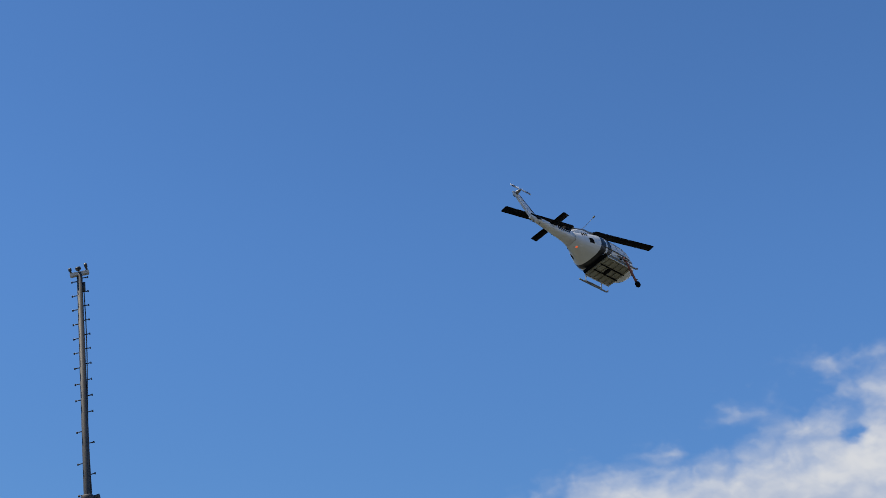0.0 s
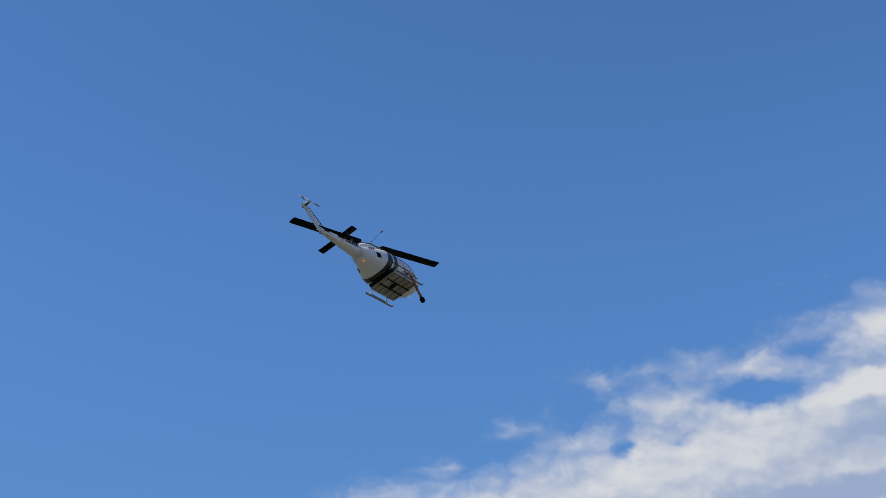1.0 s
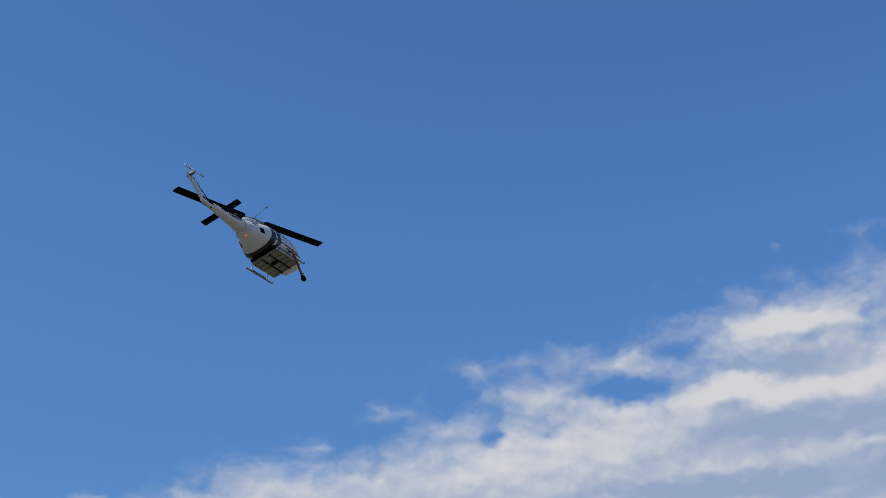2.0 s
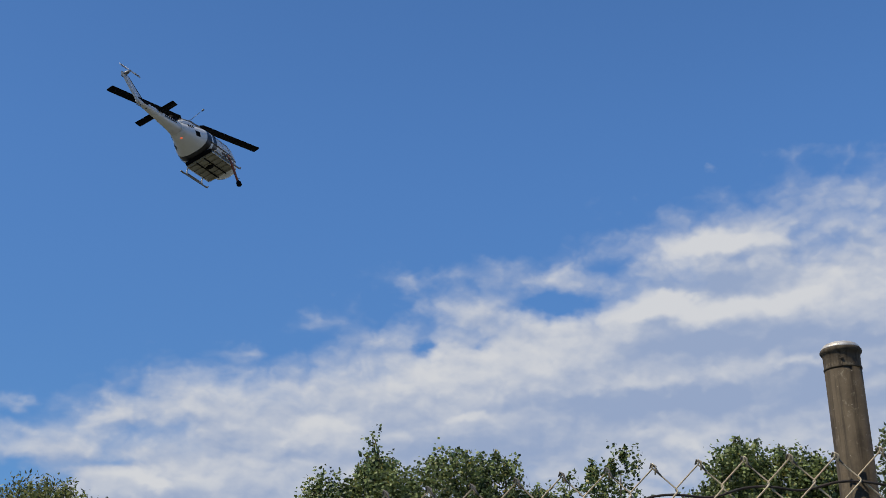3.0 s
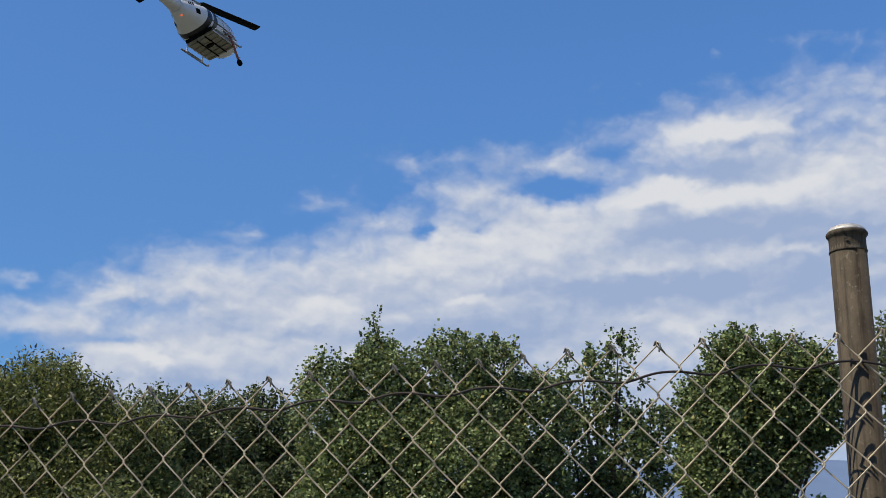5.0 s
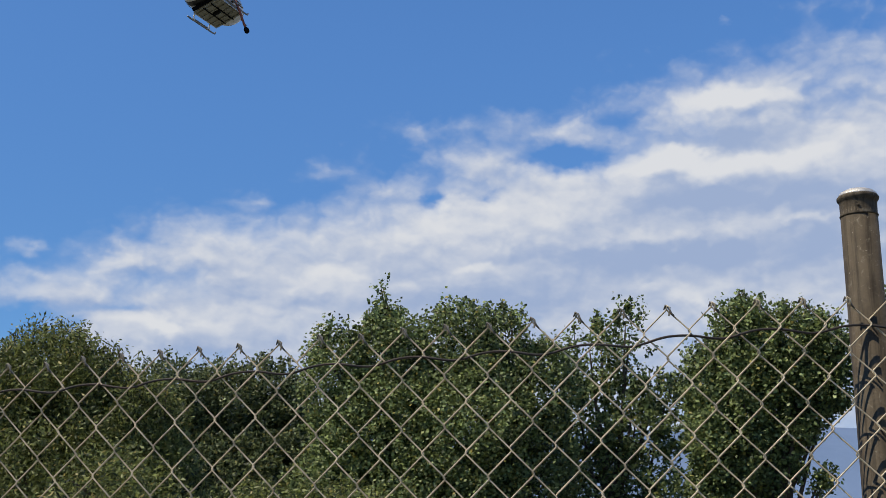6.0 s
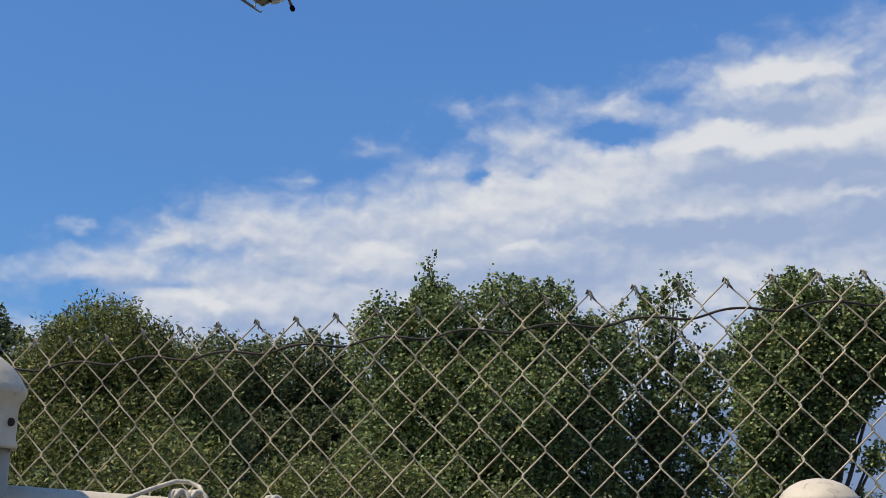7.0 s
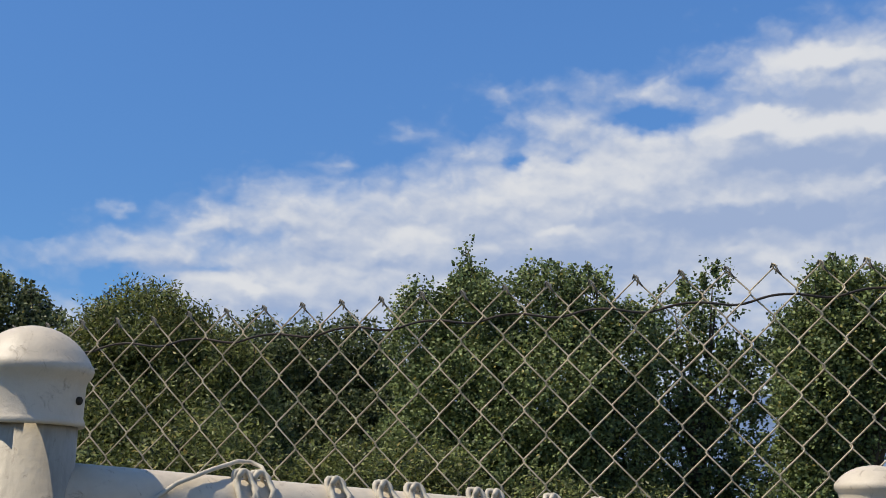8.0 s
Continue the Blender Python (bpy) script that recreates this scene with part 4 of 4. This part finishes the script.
# ---- chain-link fence ----
def build_mesh_fence():
    w, h, rad = 0.0727, 0.0825, 0.00138
    u = Vector((0.979, -0.203, 0)).normalized()
    back = Vector((-u.y, u.x, 0))
    anchor = Vector((0.334, 1.924, 2.027))           # a peak of the mesh
    root = thing("chain_link_fence", Matrix.Translation((anchor.x, anchor.y, 0)), "weathered rusty chain-link fence with bent open top", "fence")

    def line(s):
        """Along the fence: it bends slightly at the anchor."""
        return u * s if s < 0 else Vector((0.998, 0.01, 0)) * s

    rows = int(anchor.z / (h / 2)) - 1
    for variant in (0, 1):
        bm = bmesh.new()
        pts = []
        for k in range(rows):
            right = (k + variant) % 2 == 0
            x = (w / 4 + 0.0012) * (1 if right else -1)
            y = 0.0019 * (1 if right else -1) * (1 if variant else -1)
            zc = -k * h / 2
            # the bend is rounded over three points
            pts += [(x * 0.93, y * 0.6, zc + 0.0030), (x, 0.0, zc), (x * 0.93, -y * 0.6, zc - 0.0030)]
        if variant == 0:
            pts = [(w / 4 + 0.004, 0.002, -0.012), (w / 4 + 0.006, 0.0, 0.001), (w / 4 + 0.001, -0.001, 0.0045)] + pts[1:]
        else:
            pts = [(-w / 4 + 0.003, 0.0, 0.002)] + pts[1:]
        world = [u * p[0] + back * p[1] + Vector((0, 0, p[2])) for p in pts]
        tube(bm, world, rad, 6)
        me = bpy.data.meshes.new("wire")
        bm.normal_update()
        bm.to_mesh(me)
        bm.free()
        me.materials.append(WIRE)
        me.shade_smooth()
        if variant == 0:
            first = me
        else:
            second = me
    rng = random.Random(2)
    for i in range(-62, 44):
        me = (first, second)[i % 2]
        s = (i - 0.5) * w / 2
        pair = random.Random(i // 2)
        p = line(s) + back * pair.uniform(-0.002, 0.002)
        z = anchor.z + s * (0.052 if s < 0 else 0.064) + pair.uniform(-0.003, 0.003)
        ob = new("wire", me)
        ob.parent = root
        ob.matrix_local = Matrix.Translation((p.x, p.y, z))
    # cut ends doubled back at the peaks
    bm = bmesh.new()
    tip = [(-w / 4 - 0.0035, 0.0, -0.004), (-w / 4 - 0.0005, 0.0015, 0.0035), (-w / 4 + 0.0035, 0.003, 0.0005),
           (-w / 4 + w * 0.12, 0.003, -h * 0.125), (-w / 4 + w * 0.18, 0.003, -h * 0.19)]
    tube(bm, [u * p[0] - back * p[1] + Vector((0, 0, p[2])) for p in tip], [0.0012, 0.0016, 0.0018, 0.0016, 0.0011], 7)
    end = bpy.data.meshes.new("wire_end")
    bm.to_mesh(end)
    bm.free()
    end.materials.append(TIP_WIRE)
    end.shade_smooth()
    for i in range(-61, 44, 2):
        s = (i - 0.5) * w / 2
        pair = random.Random(i // 2)
        p = line(s) + back * pair.uniform(-0.002, 0.002)
        z = anchor.z + s * (0.052 if s < 0 else 0.064) + pair.uniform(-0.003, 0.003)
        ob = new("wire_end", end)
        ob.parent = root
        ob.matrix_local = Matrix.Translation((p.x, p.y, z))
    # slack line wire woven through the top row of meshes
    bm = bmesh.new()
    pts = []
    for i in range(-31 * 8, 22 * 8):
        s = i * w / 8
        z = anchor.z + s * (0.052 if s < 0 else 0.064) - 0.050 + 0.0052 * math.sin(2 * math.pi * s / (w * 2.0) + 0.9) + 0.005 * noise.noise((s * 3.0, 0, 0))
        y = 0.0035 * math.sin(2 * math.pi * s / w)
        p = line(s) + back * y
        pts.append((p.x, p.y, z))
    tube(bm, pts, 0.0021, 7)
    part("line_wire", bm, DARK_WIRE, root, "dark rusty wavy line wire")


build_mesh_fence()
